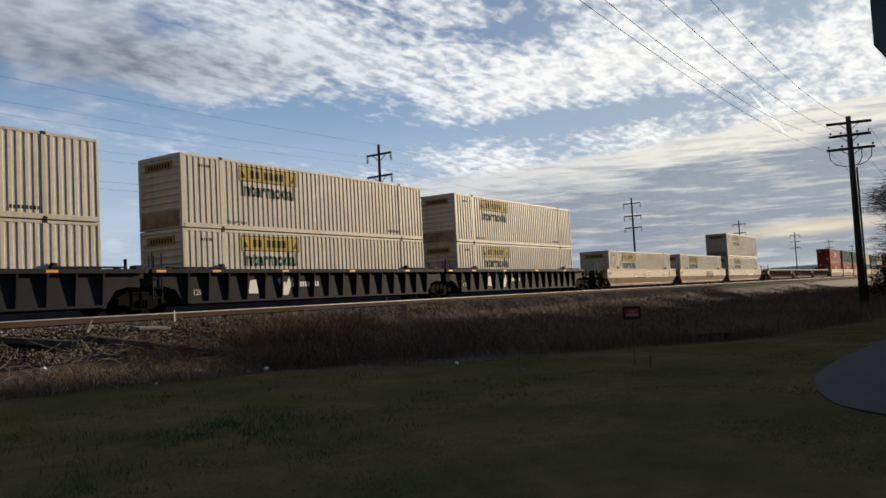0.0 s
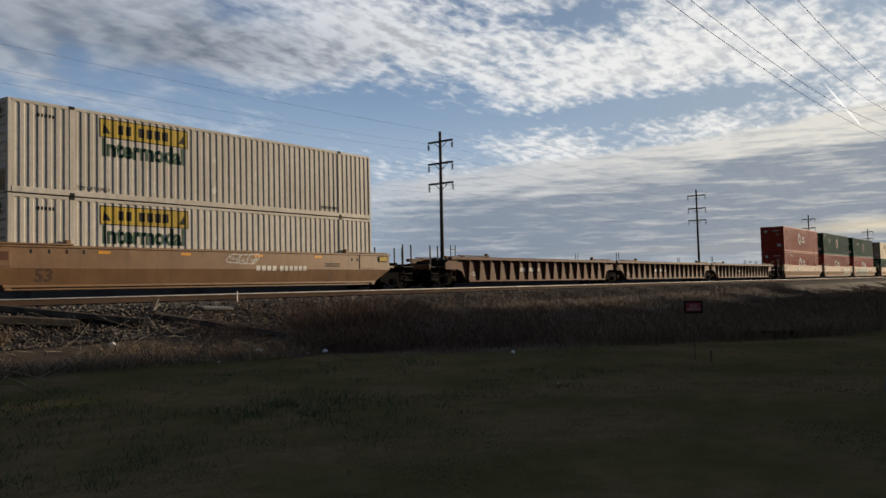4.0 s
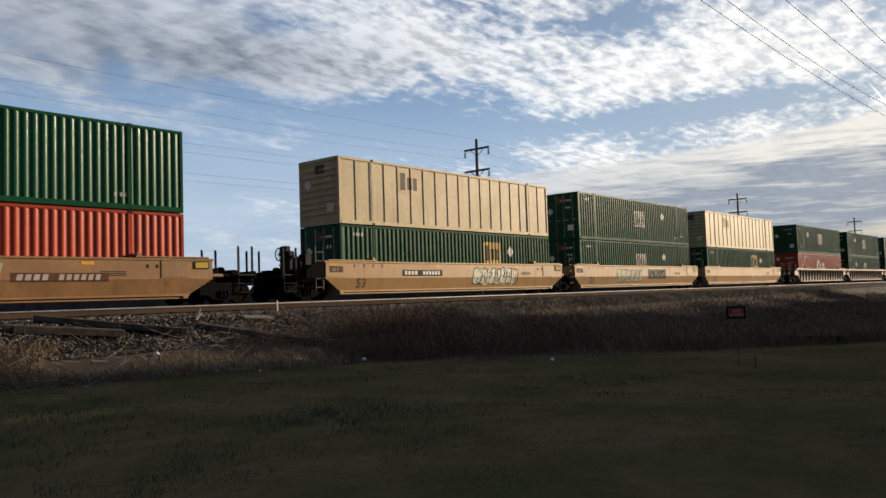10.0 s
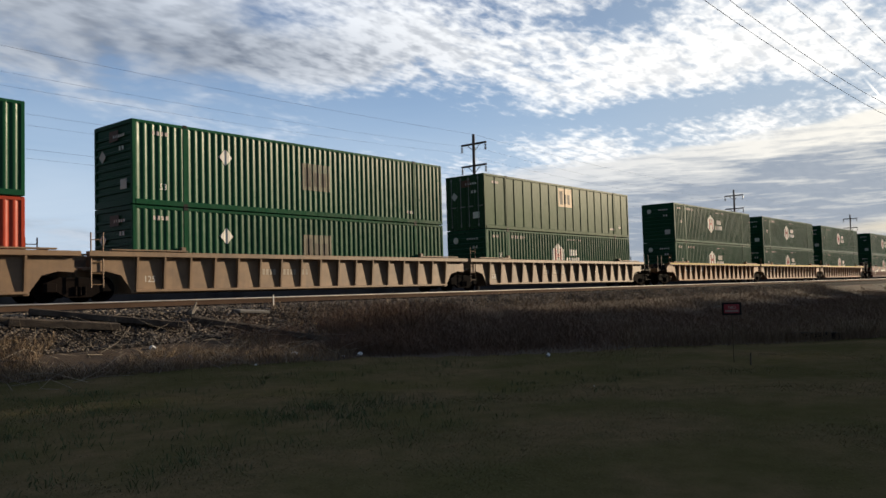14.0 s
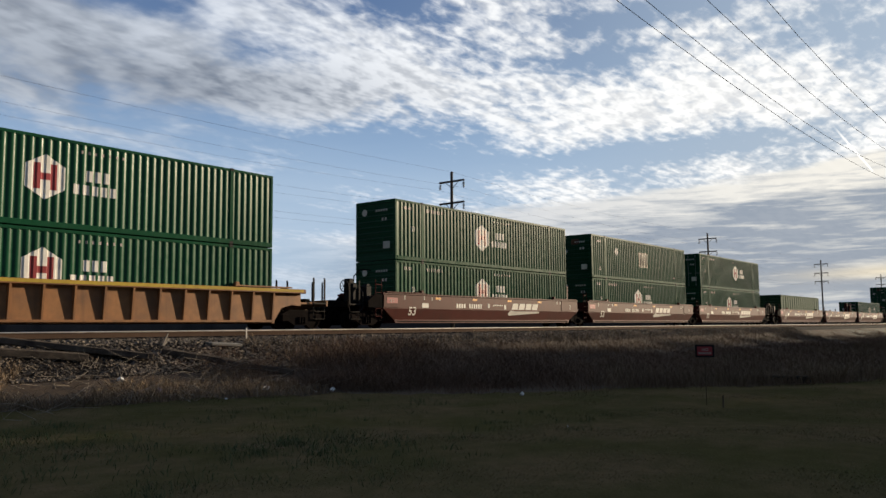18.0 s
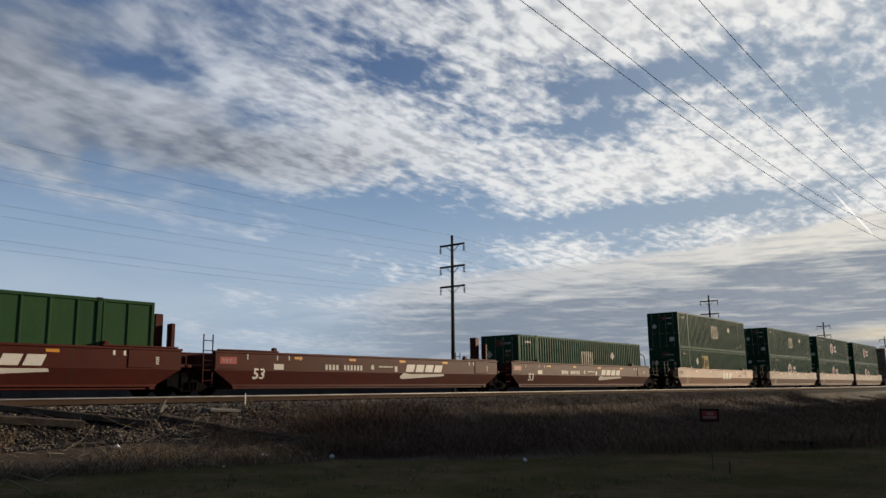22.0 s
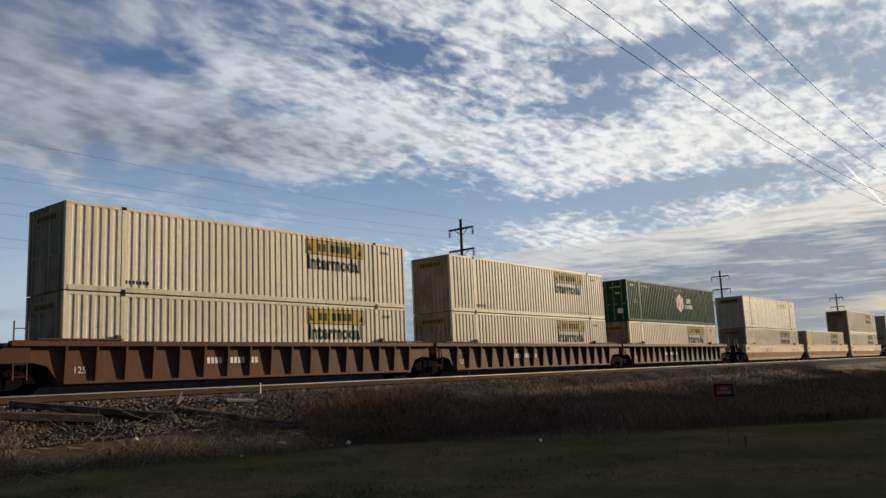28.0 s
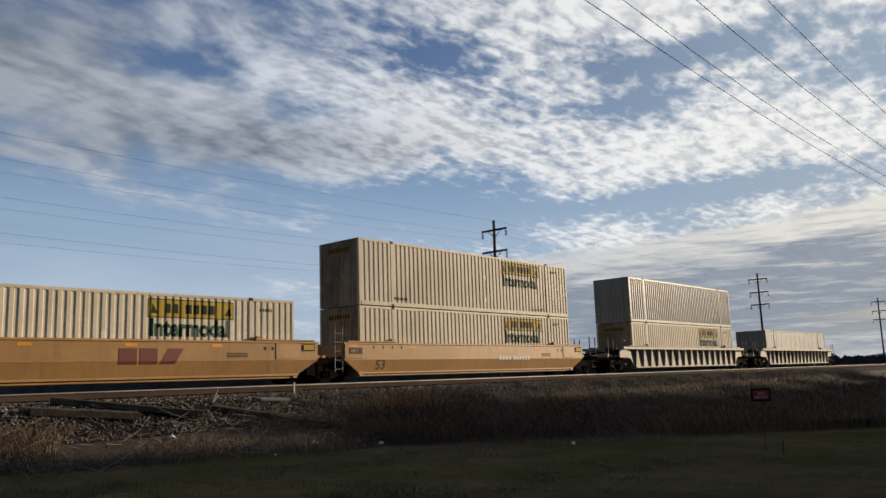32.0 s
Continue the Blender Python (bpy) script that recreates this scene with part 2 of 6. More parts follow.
PAINT = {
    "white": material("white_container_paint", (0.485, 0.455, 0.40), (0.40, 0.365, 0.31), 0.50, streak=0.5, rust=0.35, spec=0.18),
    "cream": material("cream_white_container_paint", (0.64, 0.575, 0.455), (0.52, 0.455, 0.335), 0.50, streak=0.5, rust=0.4, spec=0.18),
    "green": material("green_container_paint", (0.011, 0.068, 0.033), (0.009, 0.052, 0.027), 0.32, streak=0.25, rust=0.05, spec=0.075),
    "olive": material("olive_container_paint", (0.034, 0.078, 0.034), (0.026, 0.063, 0.031), 0.36, streak=0.3, rust=0.05, spec=0.055),
    "red": material("red_container_paint", (0.345, 0.043, 0.019), (0.275, 0.036, 0.017), 0.42, streak=0.35, rust=0.12, spec=0.15),
    "beige": material("beige_container_paint", (0.52, 0.42, 0.26), (0.42, 0.33, 0.195), 0.55, streak=0.5, rust=0.5, spec=0.25),
    "grey": material("grey_container_paint", (0.25, 0.255, 0.26), (0.19, 0.195, 0.20), 0.40, streak=0.35, rust=0.15),
    "smooth": material("cream_plate_paint", (0.52, 0.475, 0.37), (0.45, 0.40, 0.30), 0.30, streak=0.3, rust=0.3),
    "tan": material("yellow_tan_car_paint", (0.20, 0.108, 0.047), (0.135, 0.071, 0.033), 0.46, streak=0.7, rust=0.45, big=0.7),
    "ambertan": material("amber_tan_car_paint", (0.285, 0.148, 0.056), (0.20, 0.100, 0.040), 0.46, streak=0.6, rust=0.4, big=0.7),
    "yellowtan": material("fresh_yellow_car_paint", (0.40, 0.225, 0.082), (0.32, 0.175, 0.062), 0.42, streak=0.45, rust=0.25),
    "salmon": material("sunned_orange_car_paint", (0.255, 0.108, 0.045), (0.165, 0.070, 0.032), 0.5, streak=0.55, rust=0.5),
    "redtan": material("faded_orange_car_paint", (0.115, 0.046, 0.022), (0.070, 0.030, 0.018), 0.5, streak=0.75, rust=0.7, rust_color=(0.05, 0.02, 0.011), big=0.9, spec=0.35),
    "mred": material("mineral_red_car_paint", (0.078, 0.0145, 0.010), (0.056, 0.013, 0.009), 0.46, streak=0.5, rust=0.3, rust_color=(0.03, 0.012, 0.008), spec=0.12),
    "brown": material("rusty_brown_car_paint", (0.115, 0.050, 0.026), (0.068, 0.032, 0.021), 0.65, streak=0.7, rust=0.8, rust_color=(0.075, 0.032, 0.014), spec=0.15),
    "slate": material("dark_slate_car_paint", (0.022, 0.024, 0.029), (0.015, 0.016, 0.019), 0.65, streak=0.4, rust=0.15, rust_color=(0.03, 0.018, 0.012), spec=0.05),
    "orange": material("orange_car_paint", (0.25, 0.118, 0.046), (0.13, 0.068, 0.036), 0.55, streak=0.8, rust=0.6, big=0.9, spec=0.25),
    "dull": material("dull_grey_car_paint", (0.28, 0.245, 0.187), (0.22, 0.187, 0.142), 0.5, streak=0.5, rust=0.5),
    "sand": material("sandy_brown_car_paint", (0.19, 0.118, 0.063), (0.10, 0.062, 0.035), 0.55, streak=0.8, rust=0.6, big=1.1),
}
STEEL = material("dark_cast_steel", (0.007, 0.0065, 0.0065), (0.011, 0.008, 0.007), 0.9, 0.0, rust=0.2, rust_color=(0.03, 0.016, 0.010), spec=0.02)
BLACK = material("black_paint", (0.012, 0.012, 0.014), None, 0.6, rust=0.2, spec=0.1)
WHITE = material("white_lettering", (0.72, 0.70, 0.64), (0.56, 0.54, 0.48), 0.6, spec=0.2)
DIMWHITE = material("grimy_white_lettering", (0.42, 0.36, 0.33), None, 0.6)
INK = material("dark_lettering", (0.022, 0.022, 0.022), None, 0.6, spec=0.1)
DARKGREEN = material("green_lettering", (0.012, 0.05, 0.032), None, 0.6, spec=0.1)
YELLOW = material("yellow_sign_paint", (0.46, 0.325, 0.045), (0.34, 0.235, 0.04), 0.6, streak=0.4, spec=0.15)
CRIMSON = material("crimson_emblem_paint", (0.30, 0.022, 0.028), None, 0.45)
REDSIGN = material("red_sign_enamel", (0.42, 0.016, 0.03), None, 0.4)
ORANGE_L = material("orange_reflector", (0.75, 0.33, 0.03), None, 0.4)
RAIL_TOP = material("polished_rail_head", (0.52, 0.49, 0.45), (0.40, 0.36, 0.32), 0.36, 0.9)
RAIL_SIDE = material("rusty_rail_web", (0.085, 0.056, 0.040), (0.052, 0.034, 0.025), 0.85, spec=0.05)
SLEEPER = material("weathered_sleeper_timber", (0.020, 0.016, 0.014), (0.018, 0.014, 0.012), 0.9, bump=0.9, grain=12, spec=0.2)
WOOD = material("grey_pole_timber", (0.055, 0.043, 0.034), (0.04, 0.03, 0.025), 0.9, bump=0.5, grain=14)
# near-black bed and dark stones: shade between stones is put into the colour
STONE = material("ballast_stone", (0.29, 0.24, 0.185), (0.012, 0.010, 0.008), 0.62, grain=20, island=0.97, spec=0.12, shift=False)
GRAVEL = material("gap_shaded_ballast_bed", (0.016, 0.013, 0.011), (0.009, 0.0075, 0.0065), 0.9, spec=0.05, grain=9, big=0.8, bump=1.0, bump_scale=16, shift=False)
LAWN = material("short_turf", (0.074, 0.069, 0.029), (0.135, 0.100, 0.056), 0.95, grain=3.0, big=0.42, bump=0.9, bump_scale=22, spec=0.0, shift=False)
GRASS = material("winter_grass_blades", (0.098, 0.110, 0.042), (0.130, 0.100, 0.055), 0.8, spec=0.1, island=0.9, shift=False)
TUFT = material("dark_grass_tufts", (0.052, 0.082, 0.038), (0.066, 0.082, 0.036), 0.8, spec=0.1, island=0.9, shift=False)
STRAW = material("dead_straw_stems", (0.30, 0.222, 0.138), (0.095, 0.066, 0.043), 0.85, spec=0.2, island=0.9, shift=False)
BRUSH = material("dead_brush_stems", (0.230, 0.150, 0.102), (0.072, 0.047, 0.034), 0.9, spec=0.1, island=0.9, shift=False)
TWIG = material("bare_twigs", (0.045, 0.034, 0.026), (0.03, 0.023, 0.018), 0.9, spec=0.1, shift=False)
ASPHALT = material("worn_asphalt", (0.050, 0.052, 0.058), (0.036, 0.038, 0.042), 0.9, spec=0.1, grain=30, bump=0.5, bump_scale=80)
FIELD = material("far_fields", (0.05, 0.045, 0.026), (0.035, 0.035, 0.02), 0.95, big=0.02, grain=0.2, shift=False)
WIRE = material("dull_wire", (0.03, 0.03, 0.032), None, 0.6)
PORCELAIN = material("brown_glazed_insulator", (0.035, 0.02, 0.015), None, 0.3)
LITTER = material("white_litter", (0.6, 0.6, 0.58), None, 0.6)
BLUEBAG = material("blue_plastic_litter", (0.03, 0.035, 0.10), None, 0.4)
NEEDLE = material("dark_evergreen_foliage", (0.012, 0.016, 0.010), (0.02, 0.016, 0.010), 0.9, spec=0.1, island=0.8, shift=False)
SIGNBACK = material("weathered_sign_back", (0.05, 0.05, 0.052), None, 0.5, 0.5)
FARTREE = material("far_winter_wood", (0.05, 0.045, 0.045), (0.035, 0.032, 0.03), 0.95, island=0.6, shift=False)


# ---- mesh helpers ----
def mesh_from(verts, faces, name="mesh"):
    me = bpy.data.meshes.new(name)
    me.from_pydata([tuple(v) for v in verts], [], faces)
    return me


def chamfer_faces():
    """Vertex and face order of a chamfered box, with outward faces."""
    ids, signs = {}, []
    for a in range(3):
        for s in (-1, 1):
            for sb in (-1, 1):
                for sc in (-1, 1):
                    v = [0, 0, 0]
                    b, c = (a + 1) % 3, (a + 2) % 3
                    v[a], v[b], v[c] = s, sb, sc
                    ids[(a, tuple(v))] = len(signs)
                    signs.append((a, tuple(v)))
    faces = []
    for a in range(3):
        b, c = (a + 1) % 3, (a + 2) % 3
        for s in (-1, 1):
            q = []
            for sb, sc in ((-1, -1), (1, -1), (1, 1), (-1, 1)):
                v = [0, 0, 0]
                v[a], v[b], v[c] = s, sb, sc
                q.append(ids[(a, tuple(v))])
            faces.append(q)
        for sa in (-1, 1):
            for sb in (-1, 1):
                lo, hi = [0, 0, 0], [0, 0, 0]
                lo[a], lo[b], lo[c] = sa, sb, -1
                hi[a], hi[b], hi[c] = sa, sb, 1
                lo, hi = tuple(lo), tuple(hi)
                faces.append([ids[(a, lo)], ids[(a, hi)], ids[(b, hi)], ids[(b, lo)]])
    for sx in (-1, 1):
        for sy in (-1, 1):
            for sz in (-1, 1):
                v = (sx, sy, sz)
                faces.append([ids[(0, v)], ids[(1, v)], ids[(2, v)]])
    unit = [Vector([x * (1.0 if i == a else 0.9) for i, x in enumerate(v)]) for a, v in signs]
    good = []
    for f in faces:
        p = [unit[i] for i in f]
        n = (p[1] - p[0]).cross(p[2] - p[0])
        good.append(f if n.dot(sum(p, Vector())) > 0 else f[::-1])
    return signs, good


CH_SIGNS, CH_FACES = chamfer_faces()


class Shape:
    """Collects boxes, prisms and tubes into one mesh."""

    def __init__(self):
        self.v, self.f = [], []

    def box(self, x0, x1, y0, y1, z0, z1, c=0.012, turn=None):
        n = len(self.v)
        h = ((x1 - x0) / 2, (y1 - y0) / 2, (z1 - z0) / 2)
        m = ((x1 + x0) / 2, (y1 + y0) / 2, (z1 + z0) / 2)
        c = min(c, min(h) * 0.45)
        for a, s in CH_SIGNS:
            p = Vector([s[i] * (h[i] if i == a else h[i] - c) for i in range(3)])
            if turn is not None:
                p = turn @ p
            self.v.append((p[0] + m[0], p[1] + m[1], p[2] + m[2]))
        self.f += [[i + n for i in f] for f in CH_FACES]
        return self

    def prism(self, outline, y0, y1):
        """an outline of (x, z), anticlockwise seen from -Y, drawn out from y0 to y1"""
        n, k = len(self.v), len(outline)
        self.v += [(x, y0, z) for x, z in outline] + [(x, y1, z) for x, z in outline]
        self.f.append(list(range(n, n + k)))
        self.f.append(list(range(n + 2 * k - 1, n + k - 1, -1)))
        for i in range(k):
            j = (i + 1) % k
            self.f.append([n + j, n + i, n + k + i, n + k + j])
        return self

    def tube(self, pts, radii, sides=8, cap=True):
        pts = [Vector(p) for p in pts]
        if not isinstance(radii, (list, tuple)):
            radii = [radii] * len(pts)
        n = len(self.v)
        for i, p in enumerate(pts):
            d = (pts[min(i + 1, len(pts) - 1)] - pts[max(i - 1, 0)]).normalized()
            up = Vector((0, 0, 1)) if abs(d.z) < 0.9 else Vector((1, 0, 0))
            a = d.cross(up).normalized()
            b = d.cross(a)
            for k in range(sides):
                w = 2 * math.pi * k / sides
                self.v.append(tuple(p + (a * math.cos(w) + b * math.sin(w)) * radii[i]))
        for i in range(len(pts) - 1):
            for k in range(sides):
                l = (k + 1) % sides
                self.f.append([n + i * sides + k, n + i * sides + l, n + (i + 1) * sides + l, n + (i + 1) * sides + k])
        if cap:
            self.f.append(list(range(n, n + sides))[::-1])
            self.f.append(list(range(n + (len(pts) - 1) * sides, n + len(pts) * sides)))
        return self

    def lathe(self, cx, cy, cz, prof, axis="z", sides=20):
        """rings of (radius, height) about an axis"""
        n = len(self.v)
        for r, h in prof:
            for k in range(sides):
                w = 2 * math.pi * k / sides
                a, b = r * math.cos(w), r * math.sin(w)
                if axis == "z":
                    self.v.append((cx + a, cy + b, cz + h))
                elif axis == "y":
                    self.v.append((cx + a, cy + h, cz - b))
                else:
                    self.v.append((cx + h, cy + a, cz + b))
        for i in range(len(prof) - 1):
            for k in range(sides):
                l = (k + 1) % sides
                self.f.append([n + i * sides + k, n + i * sides + l, n + (i + 1) * sides + l, n + (i + 1) * sides + k])
        self.f.append(list(range(n, n + sides))[::-1])
        self.f.append(list(range(n + (len(prof) - 1) * sides, n + len(prof) * sides)))
        return self

    def mesh(self, mat, smooth=False):
        me = mesh_from(self.v, self.f)
        me.materials.append(mat)
        if smooth:
            me.polygons.foreach_set("use_smooth", [True] * len(me.polygons))
        return me


CACHE = {}


def once(key, build):
    if key not in CACHE:
        CACHE[key] = build()
    return CACHE[key]


SMALL_PRINT = ("number_marking", "notice_marking", "lettering_bars", "name_marking", "end_name_marking", "end_marking", "graffiti_outline", "reflector_strip", "lettering", "emblem_stroke", "graffiti", "lift_notice", "size_mark", "scuff_marks")


def part(name, me, parent, label="", at=None):
    ob = new(name, me)
    ob.parent = parent
    if at is not None:
        ob.matrix_basis = at
    if label:
        ob["label"] = label
    if name in SMALL_PRINT:
        ob["kind"] = "stuff"
    return ob


def thing(name, label, category, group="", kind="", me=None, at=None):
    ob = new(name, me)
    if at is not None:
        ob.matrix_basis = at
    return tagged(ob, label, category, group, kind)


def text_mesh(words, size, mat, wide=1.0, bold=0.0):
    """Flat lettering in the x-z plane facing -Y, its lower left corner at the origin."""
    cu = bpy.data.curves.new("letters", "FONT")
    cu.body, cu.size, cu.offset = words, size, bold
    cu.resolution_u = 2
    ob = bpy.data.objects.new("letters", cu)
    me = bpy.data.meshes.new_from_object(ob)
    bpy.data.objects.remove(ob)
    bpy.data.curves.remove(cu)
    me.materials.clear()
    me.materials.append(mat)
    co = np.empty(len(me.vertices) * 3)
    me.vertices.foreach_get("co", co)
    co = co.reshape(-1, 3)
    out = np.stack([co[:, 0] * wide, np.zeros(len(co)), co[:, 1]], 1)
    me.vertices.foreach_set("co", out.ravel())
    me.update()
    return me


# ---- ground ----
def edge_y(x):
    """Where the mown lawn ends, towards the track."""
    return float(np.interp(x, [-40, 4, 8, 11, 14, 16, 18, 20, 23, 26, 32, 40, 60, 120], [17.4, 16.8, 16.0, 15.5, 14.8, 11.8, 10.2, 8.8, 6.8, 5.0, 3.6, 3.0, 2.6, 2.0]))


def ground_z(x, y):
    """Height of the ground: lawn, rough bank, ballast shoulder, the bed, the far side."""
    z = float(np.interp(y, [-60, 8, 14.5, 16.6, 18.2, 19.6, 20.2, 29.6, 31.0, 34.0, 60.0], [-1.64, -1.615, -1.60, -1.42, -0.98, -0.36, -0.25, -0.25, -0.75, -1.40, -1.55]))
    if y < 19.0:
        z += 0.07 * noise.noise((x * 0.22, y * 0.22, 0.3)) + 0.03 * noise.noise((x * 0.9, y * 0.9, 4.0))
    elif y > 31:
        z += 0.10 * noise.noise((x * 0.1, y * 0.1, 0.3))
    return z


def grid_mesh(xs, ys, zf, mats, pick=None):
    v = [(x, y, zf(x, y)) for x in xs for y in ys]
    n = len(ys)
    f = [[i * n + j, (i + 1) * n + j, (i + 1) * n + j + 1, i * n + j + 1] for i in range(len(xs) - 1) for j in range(n - 1)]
    me = mesh_from(v, f)
    for m in mats:
        me.materials.append(m)
    if pick:
        for p in me.polygons:
            c = p.center
            p.material_index = pick(c.x, c.y)
    me.polygons.foreach_set("use_smooth", [True] * len(me.polygons))
    return me


def spaced(parts):
    out = []
    for a, b, step in parts:
        out += list(np.arange(a, b, step))
    return [float(q) for q in out] + [float(parts[-1][1])]


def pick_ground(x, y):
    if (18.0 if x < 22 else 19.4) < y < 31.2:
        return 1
    if y > 31.2 or x > 90 or x < -45 or y < -45:
        return 3
    return 2 if y > edge_y(x) else 0


BANK = material("bare_weedy_earth", (0.066, 0.047, 0.033), (0.032, 0.023, 0.016), 0.95, grain=4, big=0.5, bump=0.9, bump_scale=14, spec=0.2, shift=False)
gx = spaced([(-2500, -100, 300), (-100, -12, 8), (-12, 60, 0.6), (60, 130, 3), (130, 300, 15), (300, 2500, 200)])
gy = spaced([(-2500, -100, 300), (-100, -12, 8), (-12, 3, 1.5), (3, 32, 0.45), (32, 60, 4), (60, 140, 16), (140, 2500, 220)])
ground = thing("ground", "dark lawn rising to a weedy railway bank", "ground", kind="structure", me=grid_mesh(gx, gy, ground_z, [LAWN, GRAVEL, BANK, FIELD], pick_ground))


# ---- stones of the ballast ----
def stone_shape(rng, x, y, z, r, v, f):
    n = len(v)
    dirs = [(0, 0, 1), (0.94, 0, 0.33), (-0.47, 0.82, 0.33), (-0.47, -0.82, 0.33), (0.47, 0.82, -0.33), (0.47, -0.82, -0.33), (-0.94, 0, -0.33), (0, 0, -1)]
    a = rng.uniform(0, 6.28)
    ca, sa = math.cos(a), math.sin(a)
    for dx, dy, dz in dirs:
        q = r * rng.uniform(0.65, 1.2)
        v.append((x + (dx * ca - dy * sa) * q, y + (dx * sa + dy * ca) * q, z + dz * q * 0.75))
    for t in ((0, 1, 4), (0, 4, 2), (0, 2, 6), (0, 6, 3), (0, 3, 5), (0, 5, 1), (1, 7, 4), (4, 7, 2), (2, 7, 6), (6, 7, 3), (3, 7, 5), (5, 7, 1)):
        f.append([n + i for i in t])


def ballast():
    rng = random.Random(5)
    v, f = [], []
    for i in range(44000):
        x = 4 + 70 * rng.random() ** 1.7
        y = rng.uniform(17.9 if x < 16 else 18.9, 21.6) if rng.random() < 0.8 else rng.uniform(21.6, 27)
        stone_shape(rng, x, y, ground_z(x, y) + 0.005, rng.uniform(0.024, 0.062), v, f)
    me = mesh_from(v, f)
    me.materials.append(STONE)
    thing("ballast_stones", "loose grey crushed-stone ballast on the track shoulder", "ballast", kind="stuff", me=me)


ballast()


# ---- the two tracks ----
def rail_mesh(x0, x1, head):
    s = Shape()
    if head:
        s.box(x0, x1, -0.036, 0.036, -0.036, 0.0, 0.008)
    else:
        s.box(x0, x1, -0.009, 0.009, -0.16, -0.036, 0.002).box(x0, x1, -0.075, 0.075, -0.18, -0.158, 0.006)
    return s


TRACK_MID = NEAR_TRACK, TRAIN_TRACK = 22.15, 25.07 + 2.59 / 2


def tracks():
    for mid, label in ((NEAR_TRACK, "empty main-line track beside the train"), (TRAIN_TRACK, "main-line track under the train")):
        tr = thing("railway_track", label, "railway track", "railway tracks", kind="structure")
        for dy in (-0.7535, 0.7535):
            web = part("rail", rail_mesh(-160, 420, False).mesh(RAIL_SIDE), tr, "rusty rail web and foot", at=pose(0, mid + dy, 0))
            part("rail_head", rail_mesh(-160, 420, True).mesh(RAIL_TOP), web, "polished rail head")
        sl = once(("sleeper",), lambda: Shape().box(-0.115, 0.115, -1.3, 1.3, -0.36, -0.185, 0.015).mesh(SLEEPER))
        for i in range(150):
            part("sleeper", sl, tr, at=pose(2 + i * 0.52, mid + 0.03 * math.sin(i * 7.3), 0, 0, 0, 0.6 * math.sin(i * 3.1)))
        far = Shape()
        for i in range(280):
            far.box(80 + i * 0.62 - 0.115, 80 + i * 0.62 + 0.115, mid - 1.3, mid + 1.3, -0.36, -0.185, 0.01)
        ob = part("far_sleepers", far.mesh(SLEEPER), tr)
        ob["kind"] = "stuff"


tracks()


# ---- power lines ----
def pole_line():
    """Tall poles with three crossarms beyond the track."""
    ys, z0 = 42.0, -1.5
    tops = []
    for i, x in enumerate((-11.6, 54.6, 116.6, 183.0, 249.5, 316.0, 382.5)):
        p = thing("utility_pole", "tall dark wooden power pole with three crossarms behind the track", "utility pole", "power poles behind the track", at=pose(x, ys, z0, 0, 0.6 * math.sin(i * 2.2), 0))
        high = 15.0
        part("pole_shaft", Shape().tube([(0, 0, -0.5), (0, 0, high)], [0.19, 0.12], 12).mesh(WOOD, True), p)
        for k, z in enumerate((14.15, 12.25, 10.5)):
            arm = part("crossarm", once(("farm",), lambda: Shape().box(-0.07, 0.07, -1.35, 1.35, -0.08, 0.08, 0.015).tube([(0.05, -0.75, 0), (0.05, 0, -0.65)], 0.03, 5).tube([(0.05, 0.75, 0), (0.05, 0, -0.65)], 0.03, 5).mesh(WOOD)), p, at=pose(0, 0, z))
            for y in (-1.28, 1.28):
                part("insulator", once(("susp",), lambda: suspension()), arm, "string of brown disc insulators", at=pose(0, y, -0.06))
        tops.append((x, ys, z0))
    for k, z in enumerate((14.15, 12.25, 10.5)):
        for y in (-1.28, 1.28):
            s = Shape()
            pts = []
            for a, b in zip(tops, tops[1:]):
                for j in range(12):
                    f = j / 12
                    pts.append((a[0] + (b[0] - a[0]) * f, ys + y, z0 + z - 0.68 - 4 * 0.75 * f * (1 - f)))
            pts.append((tops[-1][0], ys + y, z0 + z - 0.68))
            s.tube(pts, 0.005, 4)
            thing("power_line", "thin sagging power line along the poles behind the track", "power line", "lines behind the track", me=s.mesh(WIRE))
    s = Shape()
    pts = []
    for a, b in zip(tops, tops[1:]):
        for j in range(12):
            f = j / 12
            pts.append((a[0] + (b[0] - a[0]) * f, ys, z0 + 15.0 - 4 * 0.6 * f * (1 - f)))
    thing("power_line", "thin shield wire over the pole tops", "power line", "lines behind the track", me=s.tube(pts, 0.006, 4).mesh(WIRE))


def suspension():
    s = Shape().tube([(0, 0, 0), (0, 0, -0.62)], 0.015, 5)
    for i in range(4):
        s.lathe(0, 0, -0.16 - 0.12 * i, [(0.03, 0.05), (0.115, 0.0), (0.11, -0.025), (0.03, -0.02)], "z", 10)
    return s.mesh(PORCELAIN, True)


